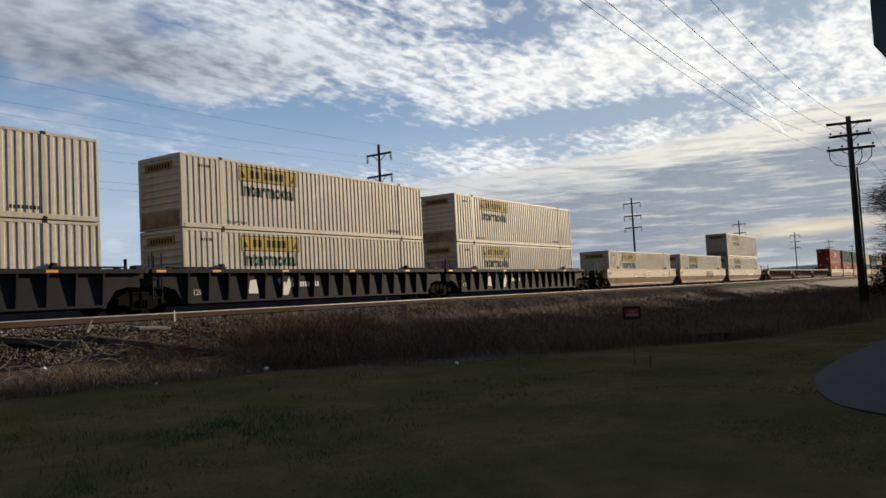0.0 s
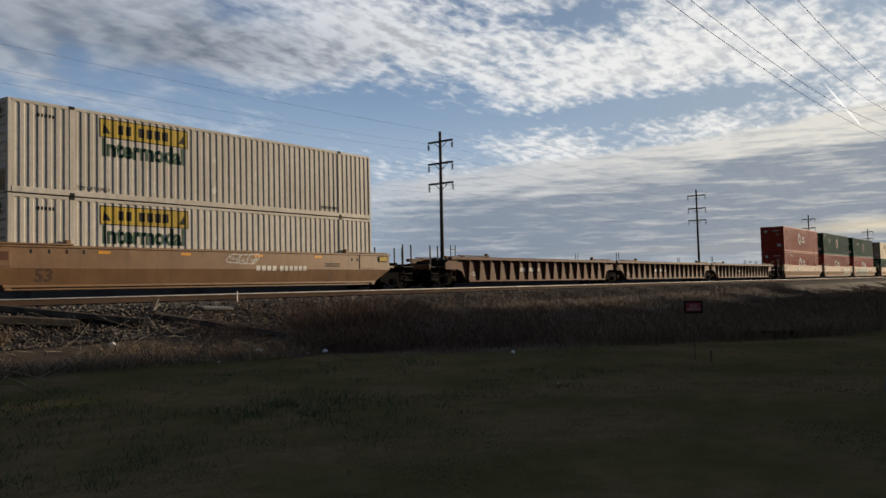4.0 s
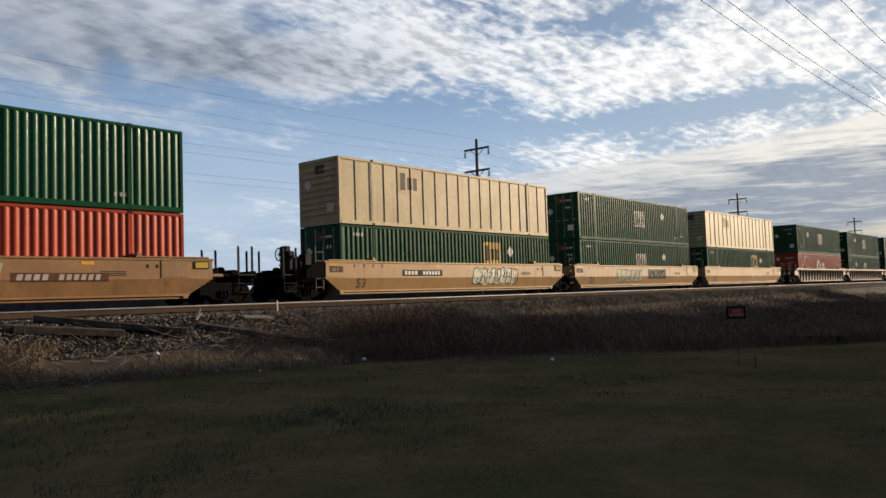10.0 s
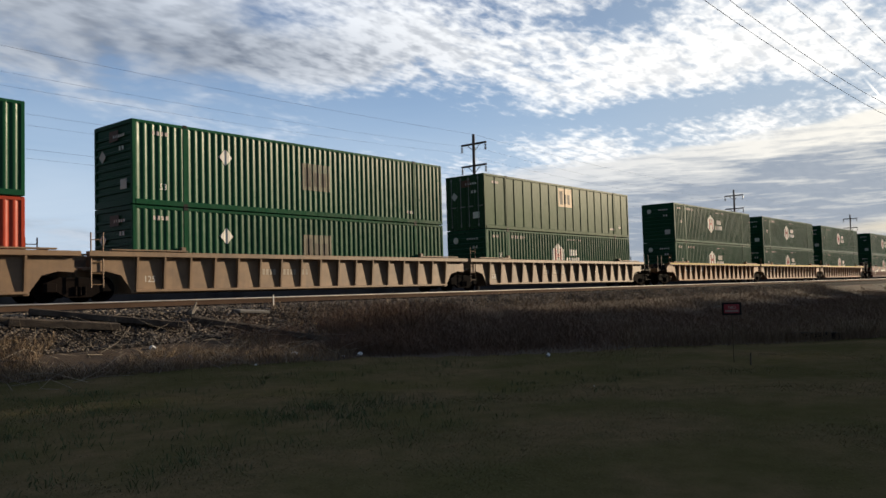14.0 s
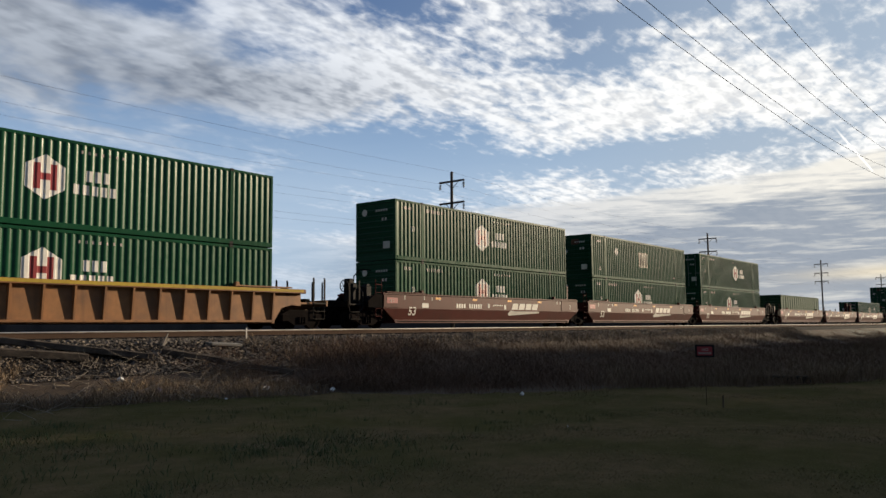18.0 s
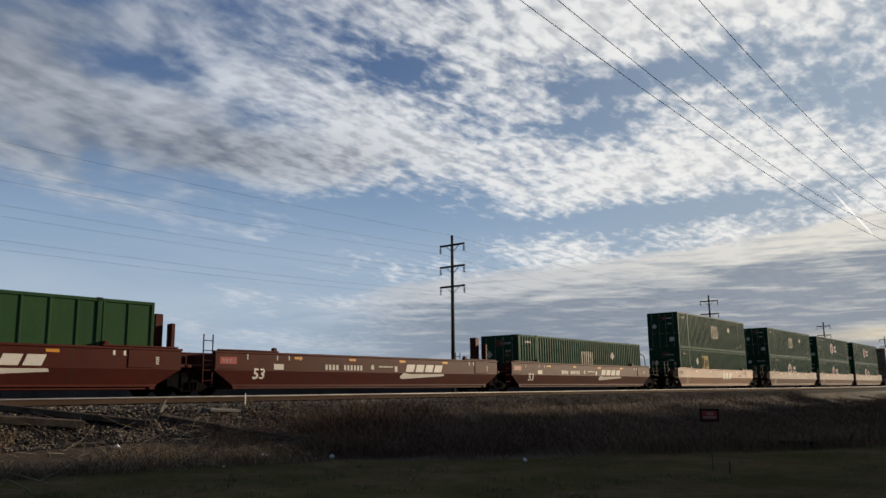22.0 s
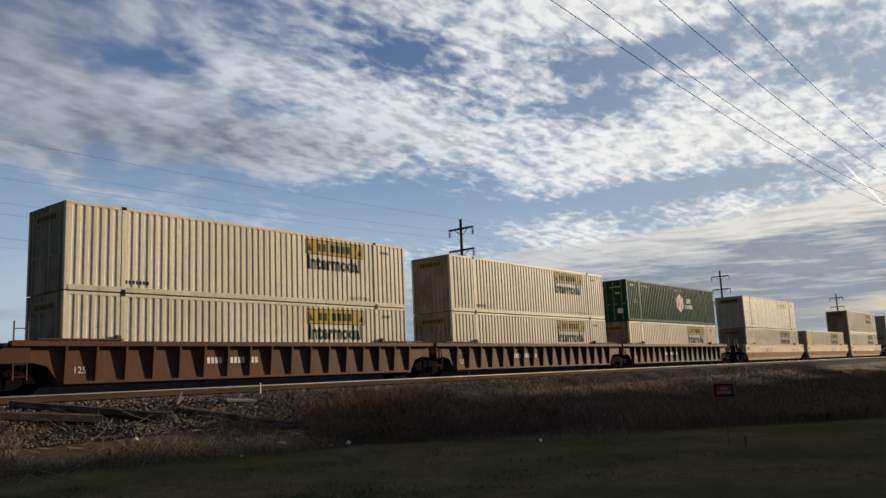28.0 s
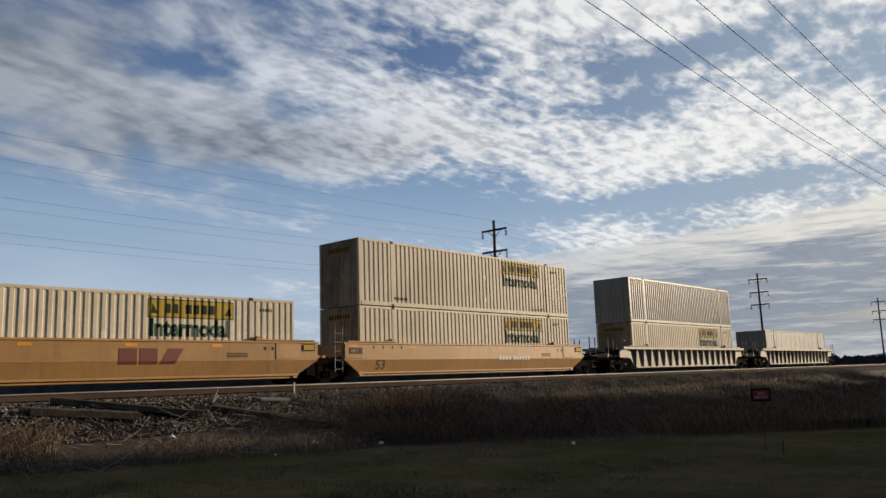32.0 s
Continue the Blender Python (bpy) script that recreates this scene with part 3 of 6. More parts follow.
def near_pole():
    """The nearer roadside pole and its four wires overhead."""
    px, py, gz = 45.8, 4.72, -1.62
    for x, label in ((px, "brown wooden utility pole with three crossarms and looped jumper cables"), (-6.2, "brown wooden utility pole behind the viewer")):
        p = thing("utility_pole", label, "utility pole", "roadside poles", at=pose(x, py, gz))
        part("pole_shaft", Shape().tube([(0, 0, -0.5), (0, 0, 9.85)], [0.19, 0.125], 12).mesh(WOOD, True), p)
        for z, w, dz in ((9.52, 1.05, 0.05), (8.88, 0.98, 0.03), (8.18, 1.12, 0.03)):
            arm = part("crossarm", Shape().box(-0.06, 0.06, -w, w, -0.065, 0.065, 0.012).tube([(0.05, -0.5, 0), (0.05, 0, -0.4)], 0.02, 5).tube([(0.05, 0.5, 0), (0.05, 0, -0.4)], 0.02, 5).mesh(WOOD), p, at=pose(0, 0, z, dz * 40))
            if z < 9:
                for y in (-w + 0.1, -0.35, 0.4, w - 0.1):
                    part("insulator", once(("pin",), lambda: Shape().tube([(0, 0, 0.05), (0, 0, 0.14)], 0.015, 5).lathe(0, 0, 0.12, [(0.03, 0), (0.06, 0.02), (0.045, 0.08), (0.02, 0.10)], "z", 8).mesh(PORCELAIN, True)), arm, at=pose(0, y, 0.0))
        for y, sgn in ((1.02, 1), (-0.95, -1), (-0.5, -1)):
            part("jumper_cable", Shape().tube([(0.03, y, 8.02 + 0.1), (0.05, y * 0.97, 7.7), (0.06, y * 0.7, 7.42), (0.06, y * 0.4, 7.32), (0.05, 0.14 * sgn, 7.30)], 0.022, 6).mesh(WIRE), p, "looped black cable")
        part("riser_conduit", Shape().tube([(0.1, -0.22, 0.0), (0.1, -0.2, 7.2)], 0.045, 6).mesh(BLACK), p)
    for y, z_end, z_low in ((1.05, 6.55, 5.42), (0.78, 7.30, 5.50), (0.05, 7.35, 5.66), (-0.75, 7.95, 5.68)):
        pts = []
        for j in range(17):
            f = j / 16
            pts.append((-6.2 + (px + 6.2) * f, py + y, z_end - (z_end - z_low) * 4 * f * (1 - f)))
        thing("power_line", "dark overhead wire running along the road", "power line", "wires along the road", me=Shape().tube(pts, 0.006, 6).mesh(WIRE))
    for y, z in ((1.05, 6.55), (0.05, 7.3), (-0.75, 7.9)):
        thing("power_line", "dark overhead wire running on along the road", "power line", "wires along the road", me=Shape().tube([(px, py + y, z), (px + 22, py + y - 0.5, z - 1.0), (px + 50, py + y - 1.5, z)], 0.008, 6).mesh(WIRE))


pole_line()
near_pole()


# ---- drive and road sign ----
def drive():
    out = [(60, 0.6), (40, 1.2), (30, 1.5), (22.5, 1.92), (20.5, 2.17), (18.4, 2.40), (16.3, 2.41), (14.9, 2.36), (14.07, 2.23), (13.1, 2.08), (12.4, 1.90), (11.7, 1.68),
           (11.36, 1.52), (10.9, 1.22), (10.57, 0.97), (10.2, 0.4), (10.0, -0.6), (10.3, -2.5), (11.5, -5.0), (24, -7.5), (60, -8.0)]
    v = [(x, y, ground_z(x, y) + 0.02) for x, y in out] + [(x, y, -1.9) for x, y in out]
    k = len(out)
    f = [list(range(k))] + [[i, (i + 1) % k, k + (i + 1) % k, k + i] for i in range(k)]
    me = mesh_from(v, f)
    me.materials.append(ASPHALT)
    bm = bmesh.new()
    bm.from_mesh(me)
    bmesh.ops.recalc_face_normals(bm, faces=bm.faces[:])
    bm.to_mesh(me)
    bm.free()
    thing("driveway", "worn grey asphalt drive with a rounded edge in the lawn", "driveway", kind="structure", me=me)


def stop_sign():
    p = thing("road_sign", "dark back of an octagonal road sign on a steel post", "road sign", at=pose(4.855, 0.058, -1.6))
    r = 0.411
    octo = [(r * math.cos(math.pi / 8 + i * math.pi / 4), r * math.sin(math.pi / 8 + i * math.pi / 4)) for i in range(8)]
    s = Shape().prism(octo, -0.004, 0.004)
    part("sign_plate", s.mesh(SIGNBACK), p, at=pose(0, 0, 2.955, 0, 0, -45))
    part("sign_post", Shape().box(-0.03, 0.03, -0.02, 0.02, -0.4, 3.3, 0.006).mesh(SIGNBACK), p, at=pose(-0.02, -0.02, 0, 0, 0, -45))


drive()


def warning_sign():
    """Small red notice on a thin post at the edge of the brush."""
    x, y = 16.67, 6.17
    p = thing("notice_sign", "small red enamel notice with white lettering on a thin post", "sign", at=pose(x, y, ground_z(x, y), 0, 0, -68))
    part("sign_plate", Shape().box(-0.15, 0.15, -0.006, 0.006, 1.025, 1.205, 0.006).mesh(REDSIGN), p)
    part("sign_border", Shape().box(-0.19, 0.19, 0.0, 0.012, 0.985, 1.245, 0.006).mesh(BLACK), p)
    part("sign_post", Shape().box(-0.009, 0.009, 0.012, 0.03, -0.3, 1.10, 0.004).mesh(once(("signpost",), lambda: material("rusty_sign_post", (0.13, 0.095, 0.05), None, 0.8))), p)
    part("lettering", moved(text_mesh("NO", 0.085, DIMWHITE, 1.1), -0.065, 1.115, -0.009), p, "white lettering")
    part("lettering_bars", moved(flat(bars(-0.125, 1.05, 9, 0.022, 0.04, 0.007), DIMWHITE), 0, 0, -0.009), p, "small white bars of lettering")



# ---- the train: containers ----
LEN, WID, HIGH = 16.15, 2.59, 2.896
NEAR_Y = 25.07                     # near side of the containers; the rail tops are at z = 0


def wave(kind):
    """Breakpoints (x, inset) of a side panel's folds along its length."""
    pts, x = [], 0.10
    if kind == "corr":
        step = (LEN - 0.2) / 57
        for i in range(57):
            pts += [(x, 0.0), (x + step * 0.44, 0.0), (x + step * 0.54, 0.027), (x + step * 0.90, 0.027)]
            x += step
    elif kind == "wide":
        step = (LEN - 0.2) / 18
        for i in range(18):
            pts += [(x, 0.0), (x + 0.055, 0.0), (x + 0.075, 0.032), (x + step - 0.02, 0.032)]
            x += step
    else:
        step = (LEN - 0.2) / 13
        for i in range(13):
            pts += [(x, 0.020), (x + 0.008, 0.026), (x + 0.022, 0.026), (x + 0.030, 0.014), (x + step - 0.008, 0.014)]
            x += step
    return pts + [(LEN - 0.10, 0.0)]


WAVES = {k: wave(k) for k in ("corr", "wide", "plate")}


def panel_mesh(kind, mat):
    pts = WAVES[kind]
    v, f = [], []
    for x, d in pts:
        v += [(x, d, 0.15), (x, d, 2.79)]
    for i in range(len(pts) - 1):
        a = 2 * i
        f.append([a, a + 2, a + 3, a + 1])
    front, m = len(f), len(v)
    for x, d in pts:
        v += [(x, d, 0.15), (x, d, 2.79), (x, 0.075, 2.79), (x, 0.075, 0.15)]
    for i in range(len(pts) - 1):
        a, b = m + i * 4, m + i * 4 + 4
        for k in (1, 2, 3):
            l = (k + 1) % 4
            f.append([a + k, a + l, b + l, b + k])
    n = m + (len(pts) - 1) * 4
    f += [[m, m + 1, m + 2, m + 3], [n + 3, n + 2, n + 1, n]]
    me = mesh_from(v, f)
    me.materials.append(mat)
    # pressed folds are rounded, the rest is sharp
    me.polygons.foreach_set("use_smooth", [i < front and kind == "corr" and "white" not in mat.name for i in range(len(f))])
    return me


def fold(me, kind, lift=0.005):
    """Cut flat lettering along the folds of a panel and press it on to them."""
    pts = WAVES[kind]
    bm = bmesh.new()
    bm.from_mesh(me)
    xs = [v.co.x for v in bm.verts]
    lo, hi = min(xs), max(xs)
    for x, d in pts:
        if lo < x < hi:
            bmesh.ops.bisect_plane(bm, geom=bm.verts[:] + bm.edges[:] + bm.faces[:], plane_co=(x, 0, 0), plane_no=(1, 0, 0))
    px, pd = [p[0] for p in pts], [p[1] for p in pts]
    for v in bm.verts:
        v.co.y = float(np.interp(v.co.x, px, pd)) - lift + v.co.y
    bm.normal_update()
    for f in bm.faces:
        if f.normal.y > 0:
            f.normal_flip()
    bm.to_mesh(me)
    bm.free()
    return me


def flat(outlines, mat):
    """Flat shapes in the x-z plane from outlines of (x, z)."""
    v, f = [], []
    for o in outlines:
        n = len(v)
        v += [(x, 0.0, z) for x, z in o]
        f.append(list(range(n, n + len(o))))
    me = mesh_from(v, f)
    me.materials.append(mat)
    return me


def oblong(x0, x1, z0, z1):
    return [(x0, z0), (x1, z0), (x1, z1), (x0, z1)]


def bars(x0, z0, n, w, h, gap, skew=0.0):
    """A row of plain bars that stands for lettering."""
    out, x = [], x0
    for i in range(n):
        out.append([(x, z0), (x + w, z0), (x + w + skew, z0 + h), (x + skew, z0 + h)])
        x += w + gap
    return out


def moved(me, x, z, y=0.0):
    me.transform(Matrix.Translation((x, y, z)))
    return me


def container(kind, color, logo="", rev=False, label=""):
    """A 53-foot box: near lower leading corner at the origin, length along +X."""
    mat = PAINT[color]
    noun = {"white": "off-white", "cream": "cream-white", "green": "dark green", "red": "orange-red", "beige": "weathered beige", "grey": "dull grey", "olive": "olive green", "smooth": "cream"}[color]
    form = {"corr": "corrugated", "wide": "wide-ribbed", "plate": "smooth-sided"}[kind]
    top = thing("shipping_container", label or "%s %s steel shipping container on a well car" % (noun, form), "container", "containers on the train")
    key = (kind, color)
    part("side_panel", once(("side",) + key, lambda: panel_mesh(kind, mat)), top)
    part("side_panel", once(("side",) + key, lambda: 0), top, at=pose(LEN, WID, 0, 0, 0, 180))
    part("roof", once(("roof", color), lambda: roof_mesh(mat)), top)
    part("floor_frame", once(("cfloor",), lambda: Shape().box(0.05, LEN - 0.05, 0.05, WID - 0.05, 0.02, 0.14).mesh(STEEL)), top)
    post = once(("post", color), lambda: Shape().box(0, 0.13, -0.004, 0.13, 0.0, HIGH, 0.02).mesh(mat))
    for x, y in ((0, 0), (LEN - 0.13, 0), (0, WID - 0.126), (LEN - 0.13, WID - 0.126)):
        part("corner_post", post, top, at=pose(x, y, 0))
    lift = once(("lift", color), lambda: Shape().box(0, 0.17, -0.012, 0.10, 0.01, HIGH - 0.02, 0.015).mesh(PAINT[color]))
    for x in (1.92, LEN - 2.09):
        part("lifting_post", lift, top, at=pose(x, 0, 0))
        cast = once(("casting",), lambda: Shape().box(0, 0.18, -0.018, 0.16, 0, 0.115, 0.01).mesh(BLACK))
        for z in (-0.005, HIGH - 0.10):
            part("corner_casting", cast, top, at=pose(x - 0.005, 0, z))
    rail = once(("toprail", color), lambda: Shape().box(0.12, LEN - 0.12, -0.006, 0.09, HIGH - 0.115, HIGH - 0.004, 0.012).mesh(mat))
    low = once(("lowrail", color), lambda: Shape().box(0.12, LEN - 0.12, -0.016, 0.10, 0.004, 0.185, 0.014).mesh(mat))
    for y in (0.0, WID - 0.09):
        part("top_rail", rail, top, at=pose(0, y, 0))
        part("bottom_rail", low, top, at=pose(0, y, 0))
    fx, dx = (LEN, 0.0) if rev else (0.0, LEN)
    wall = once(("front", color), lambda: front_wall(mat))
    if logo == "ylw":
        # rust-stained lower panel; its dark colour also deepens the shaded front wall
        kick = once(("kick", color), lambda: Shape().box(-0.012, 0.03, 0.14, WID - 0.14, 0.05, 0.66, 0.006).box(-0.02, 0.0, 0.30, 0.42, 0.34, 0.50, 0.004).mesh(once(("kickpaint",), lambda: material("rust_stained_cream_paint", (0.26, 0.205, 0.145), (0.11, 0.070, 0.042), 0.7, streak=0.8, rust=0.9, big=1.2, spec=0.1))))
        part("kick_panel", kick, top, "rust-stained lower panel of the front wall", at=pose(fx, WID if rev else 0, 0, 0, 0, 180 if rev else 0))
    part("front_wall", wall, top, at=pose(fx, WID if rev else 0, 0, 0, 0, 180 if rev else 0))
    # cream doors take a darker paint: door grime plus shade put into the colour
    leaf = once(("leaf", color, kind), lambda: door_leaf(mat if color != "cream" else once(("grimyshadedoor",), lambda: material("grimy_shaded_cream_door_paint", (0.30, 0.25, 0.185), (0.14, 0.105, 0.072), 0.6, streak=0.9, rust=0.6, big=0.9, spec=0.1)), kind))
    rods = once(("rods", color), lambda: door_rods(mat))
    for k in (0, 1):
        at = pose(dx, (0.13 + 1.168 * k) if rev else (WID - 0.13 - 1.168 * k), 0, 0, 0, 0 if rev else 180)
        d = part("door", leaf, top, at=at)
        part("lock_gear", rods, d, "galvanised lock rods")
    decals(top, kind, color, logo, rev)
    return top


def roof_mesh(mat):
    s = Shape().box(0.05, LEN - 0.05, 0.05, WID - 0.05, HIGH - 0.06, HIGH - 0.03, 0.004)
    for i in range(27):
        x = 0.4 + i * 0.58
        s.box(x, x + 0.26, 0.12, WID - 0.12, HIGH - 0.034, HIGH - 0.012, 0.008)
    return s.mesh(mat)


def pressed(profile, a0, a1, back):
    """A pressed sheet: (height, inset) steps drawn across from a0 to a1, closed at the back."""
    v, f = [], []
    for z, d in profile:
        v += [(d, a0, z), (d, a1, z), (back, a1, z), (back, a0, z)]
    for i in range(len(profile) - 1):
        p, q = i * 4, i * 4 + 4
        for k in range(4):
            l = (k + 1) % 4
            f.append([p + l, p + k, q + k, q + l])
    n = (len(profile) - 1) * 4
    return v, f + [[0, 1, 2, 3], [n + 3, n + 2, n + 1, n]]


def front_wall(mat):
    """Front wall with pressed horizontal ribs, facing -X."""
    prof = [(0.0, -0.004), (0.22, -0.004), (0.24, 0.055)]
    for i in range(8):
        z = 0.42 + i * 0.275
        prof += [(z, 0.055), (z + 0.03, 0.0), (z + 0.10, 0.0), (z + 0.13, 0.055)]
    prof += [(HIGH - 0.16, 0.055), (HIGH - 0.14, -0.004), (HIGH, -0.004)]
    v, f = pressed(prof, 0.12, WID - 0.12, 0.09)
    me = mesh_from(v, f)
    me.materials.append(mat)
    return me


def door_leaf(mat, kind):
    """One door leaf with pressed upright ribs, facing -X."""
    prof = [(0.0, 0.0), (0.05, 0.0), (0.06, 0.035)]
    for i in range(4):
        y = 0.10 + i * 0.255
        prof += [(y, 0.035), (y + 0.025, 0.010), (y + 0.17, 0.010), (y + 0.195, 0.035)]
    prof += [(1.108, 0.035), (1.118, 0.0), (1.160, 0.0)]
    v, f = pressed(prof, 0.0, HIGH - 0.004, 0.09)
    me = mesh_from([(x, z, y) for x, y, z in v], [q[::-1] for q in f])
    me.materials.append(mat)
    return me


def door_rods(mat):
    s = Shape()
    for y in (0.27, 0.90):
        s.tube([(0.0, y, 0.12), (0.0, y, HIGH - 0.10)], 0.020, 6)
        s.box(-0.02, 0.03, y - 0.05, y + 0.05, 0.16, 0.24).box(-0.02, 0.03, y - 0.05, y + 0.05, HIGH - 0.26, HIGH - 0.18)
        s.box(-0.03, 0.0, y - 0.30, y + 0.03, 1.18, 1.23)
    return s.mesh(once(("rodmat",), lambda: material("galvanised_steel", (0.30, 0.29, 0.27), None, 0.5, 0.6)))


def decal(top, key, name, label, kind, build, lift=0.005):
    part(name, once(key, lambda: fold(build(), kind, lift)), top, label)


def decals(top, kind, color, logo, rev):
    k = (kind, logo, rev)

    def mx(x0, x1):
        """place along the box, counted from the front wall"""
        return (LEN - x1, LEN - x0) if rev else (x0, x1)

    if logo == "ylw":
        a, b = mx(2.75, 6.1) if rev else mx(2.95, 6.35)
        if kind == "plate":
            a, b = mx(3.0, 6.1)
        z0, w = 2.06, b - a
        decal(top, k + ("sign",), "yellow_sign", "yellow rectangular name panel", kind, lambda: flat([oblong(a, b, z0, z0 + 0.64)], YELLOW))
        strokes = bars(a + w * 0.20, z0 + 0.16, 2, 0.17, 0.32, 0.12) + bars(a + w * 0.42, z0 + 0.16, 4, 0.22, 0.32, 0.09)
        decal(top, k + ("ink",), "name_marking", "dark bars of lettering", kind, lambda: flat(strokes, INK), 0.009)
        decal(top, k + ("edge",), "sign_border", "dark border of the name panel", kind, lambda: flat([oblong(a, b, z0, z0 + 0.03), oblong(a, b, z0 + 0.61, z0 + 0.64), oblong(a, a + 0.03, z0 + 0.03, z0 + 0.61), oblong(b - 0.03, b, z0 + 0.03, z0 + 0.61), [(a + 0.12, z0 + 0.14), (a + 0.40, z0 + 0.14), (a + 0.16, z0 + 0.46)], [(b - 0.12, z0 + 0.14), (b - 0.16, z0 + 0.46), (b - 0.40, z0 + 0.14)]], INK), 0.008)
        if kind != "plate":
            decal(top, k + ("word",), "lettering", "dark green lettering", kind, lambda: moved(text_mesh("Intermodal", 0.80, DARKGREEN, 0.90 if not rev else 0.87, 0.034), a + 0.06, 1.46))
        decal(top, k + ("lift",), "lift_notice", "small dark lettering", kind, lambda: moved(text_mesh("TOP LIFT ONLY", 0.17, INK, 1.0), mx(2.15, 3.6)[0], 0.24))
        decal(top, k + ("dia",), "placard_holder", "diamond placard holder", kind, lambda: flat([diamond(mx(7.5, 7.5)[0], 0.62, 0.17)], once(("holder",), lambda: material("placard_grey", (0.55, 0.53, 0.48), None, 0.5))))
        decal(top, k + ("dia2",), "placard_holder", "diamond placard holder", kind, lambda: flat([diamond(mx(7.5, 7.5)[0], 1.75, 0.15)], CACHE[("holder",)]))
        decal(top, k + ("num",), "number_marking", "small dark bars of numbers", kind, lambda: flat(bars(mx(0.9, 1.6)[0], 2.42, 5, 0.07, 0.11, 0.05) + bars(mx(13.0, 14.2)[0], 0.30, 8, 0.08, 0.12, 0.05), INK))
    elif logo in ("hex", "hexred"):
        a, b = mx(6.45, 7.70)
        c = (a + b) / 2
        hexa = [(a, 1.22), (c, 0.86), (b, 1.22), (b, 1.94), (c, 2.30), (a, 1.94)]
        decal(top, k + ("hex",), "emblem", "pale hexagonal emblem", kind, lambda: flat([hexa], WHITE))
        ink = CRIMSON if logo == "hex" else PAINT["red"]
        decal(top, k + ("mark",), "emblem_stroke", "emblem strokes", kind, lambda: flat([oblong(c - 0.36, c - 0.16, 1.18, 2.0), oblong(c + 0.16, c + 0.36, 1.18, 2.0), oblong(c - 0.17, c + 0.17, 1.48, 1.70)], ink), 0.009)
        d = b + 0.28
        tall = bars(d + 0.42, 1.60, 3, 0.20, 0.36, 0.10)
        wide = bars(d, 1.16, 5, 0.21, 0.32, 0.10)
        decal(top, k + ("name",), "name_marking", "white bars of lettering", kind, lambda: flat(tall + wide, WHITE))
        decal(top, k + ("size",), "size_mark", "white size figures", kind, lambda: moved(text_mesh("53", 0.34, WHITE), 1.15 if not rev else 1.05, 1.42 if not rev else 1.30))
        decal(top, k + ("num",), "number_marking", "white bars of numbers", kind, lambda: flat(bars(2.35, 2.45, 8, 0.06, 0.17, 0.11) + bars(0.65, 2.45, 4, 0.06, 0.15, 0.10) + bars(8.2, 2.50, 7, 0.07, 0.10, 0.17), DIMWHITE))
    elif logo in ("sqr", "sqry"):
        a, b = mx(3.7, 5.2) if kind == "wide" and not rev else mx(4.7, 6.2) if logo == "sqry" else (7.35, 8.85)
        up = 0.26 if kind == "wide" else 0.0 if logo == "sqry" else -0.28
        decal(top, k + ("sign",), "yellow_sign", "yellow square name panel", kind, lambda: flat([oblong(a, b, 1.32 + up, 2.42 + up)], once(("fadedsign",), lambda: material("faded_ochre_sign", (0.078, 0.064, 0.026), (0.024, 0.055, 0.028), 0.6, streak=0.7, grain=9, big=1.5)) if color == "green" and logo == "sqr" else YELLOW if logo == "sqry" else once(("palersign",), lambda: material("bleached_ochre_sign", (0.44, 0.30, 0.14), None, 0.6, streak=0.5))))
        decal(top, k + ("ink",), "name_marking", "dark bars of lettering", kind, lambda: flat([oblong(a + 0.14, a + 0.48, 1.46 + up, 2.26 + up)] + bars(a + 0.62, 1.50 + up, 2, 0.26, 0.58, 0.14), once(("signink",), lambda: material("faded_sign_ink", (0.05, 0.038, 0.022), None, 0.7)) if logo == "sqr" else INK), 0.009)
        dx = (12.3 if logo == "sqry" else 11.7) if rev else 3.7
        if kind != "wide":
            decal(top, k + ("dia",), "placard", "white diamond placard", kind, lambda: flat([diamond(dx, 1.95, 0.30)], WHITE), 0.012)
        decal(top, k + ("num",), "number_marking", "white bars of numbers", kind, lambda: flat(bars(0.75, 2.42, 4, 0.10, 0.14, 0.06) + bars(13.6, 0.42, 3, 0.10, 0.14, 0.08), DIMWHITE))
        decal(top, k + ("size",), "size_mark", "white size figures", kind, lambda: moved(text_mesh("53", 0.30, WHITE), mx(1.0, 1.4)[0], 0.55))
    elif logo == "gray":
        a, b = mx(9.5, 12.4) if rev else (5.6, 9.4)
        decal(top, k + ("name",), "name_marking", "pale slanted bars of lettering", kind, lambda: flat(bars(a, 1.35, 5, 0.40, 0.62, 0.20, 0.16), DIMWHITE))
    # on the leading end
    x = -0.012
    if logo == "ylw":
        m = once(("ylwend",), lambda: Shape().box(x, 0.004, 0.45, 2.15, 2.30, 2.64, 0.002).mesh(once(("dullsign",), lambda: material("dull_ochre_sign", (0.30, 0.19, 0.04), (0.16, 0.11, 0.04), 0.7, streak=0.7))))
        part("end_sign", m, top, "yellow name panel on the end wall")
        m = once(("ylwendink",), lambda: end_bars([(0.62 + 0.17 * i, 2.38, 0.11, 0.18) for i in range(8)], x - 0.004).mesh(INK))
        part("end_name_marking", m, top)
    elif logo in ("hex", "hexred", "sqr", "sqry"):
        m = once(("hexend", logo), lambda: end_bars([(0.35, 0.55, 0.42, 0.34), (0.55, 1.9, 0.10, 0.14), (0.75, 1.9, 0.10, 0.14)] + [(0.5 + 0.16 * i, 2.36, 0.10, 0.10) for i in range(5)], x).mesh(WHITE))
        part("end_marking", m, top, "small white marks on the end wall")
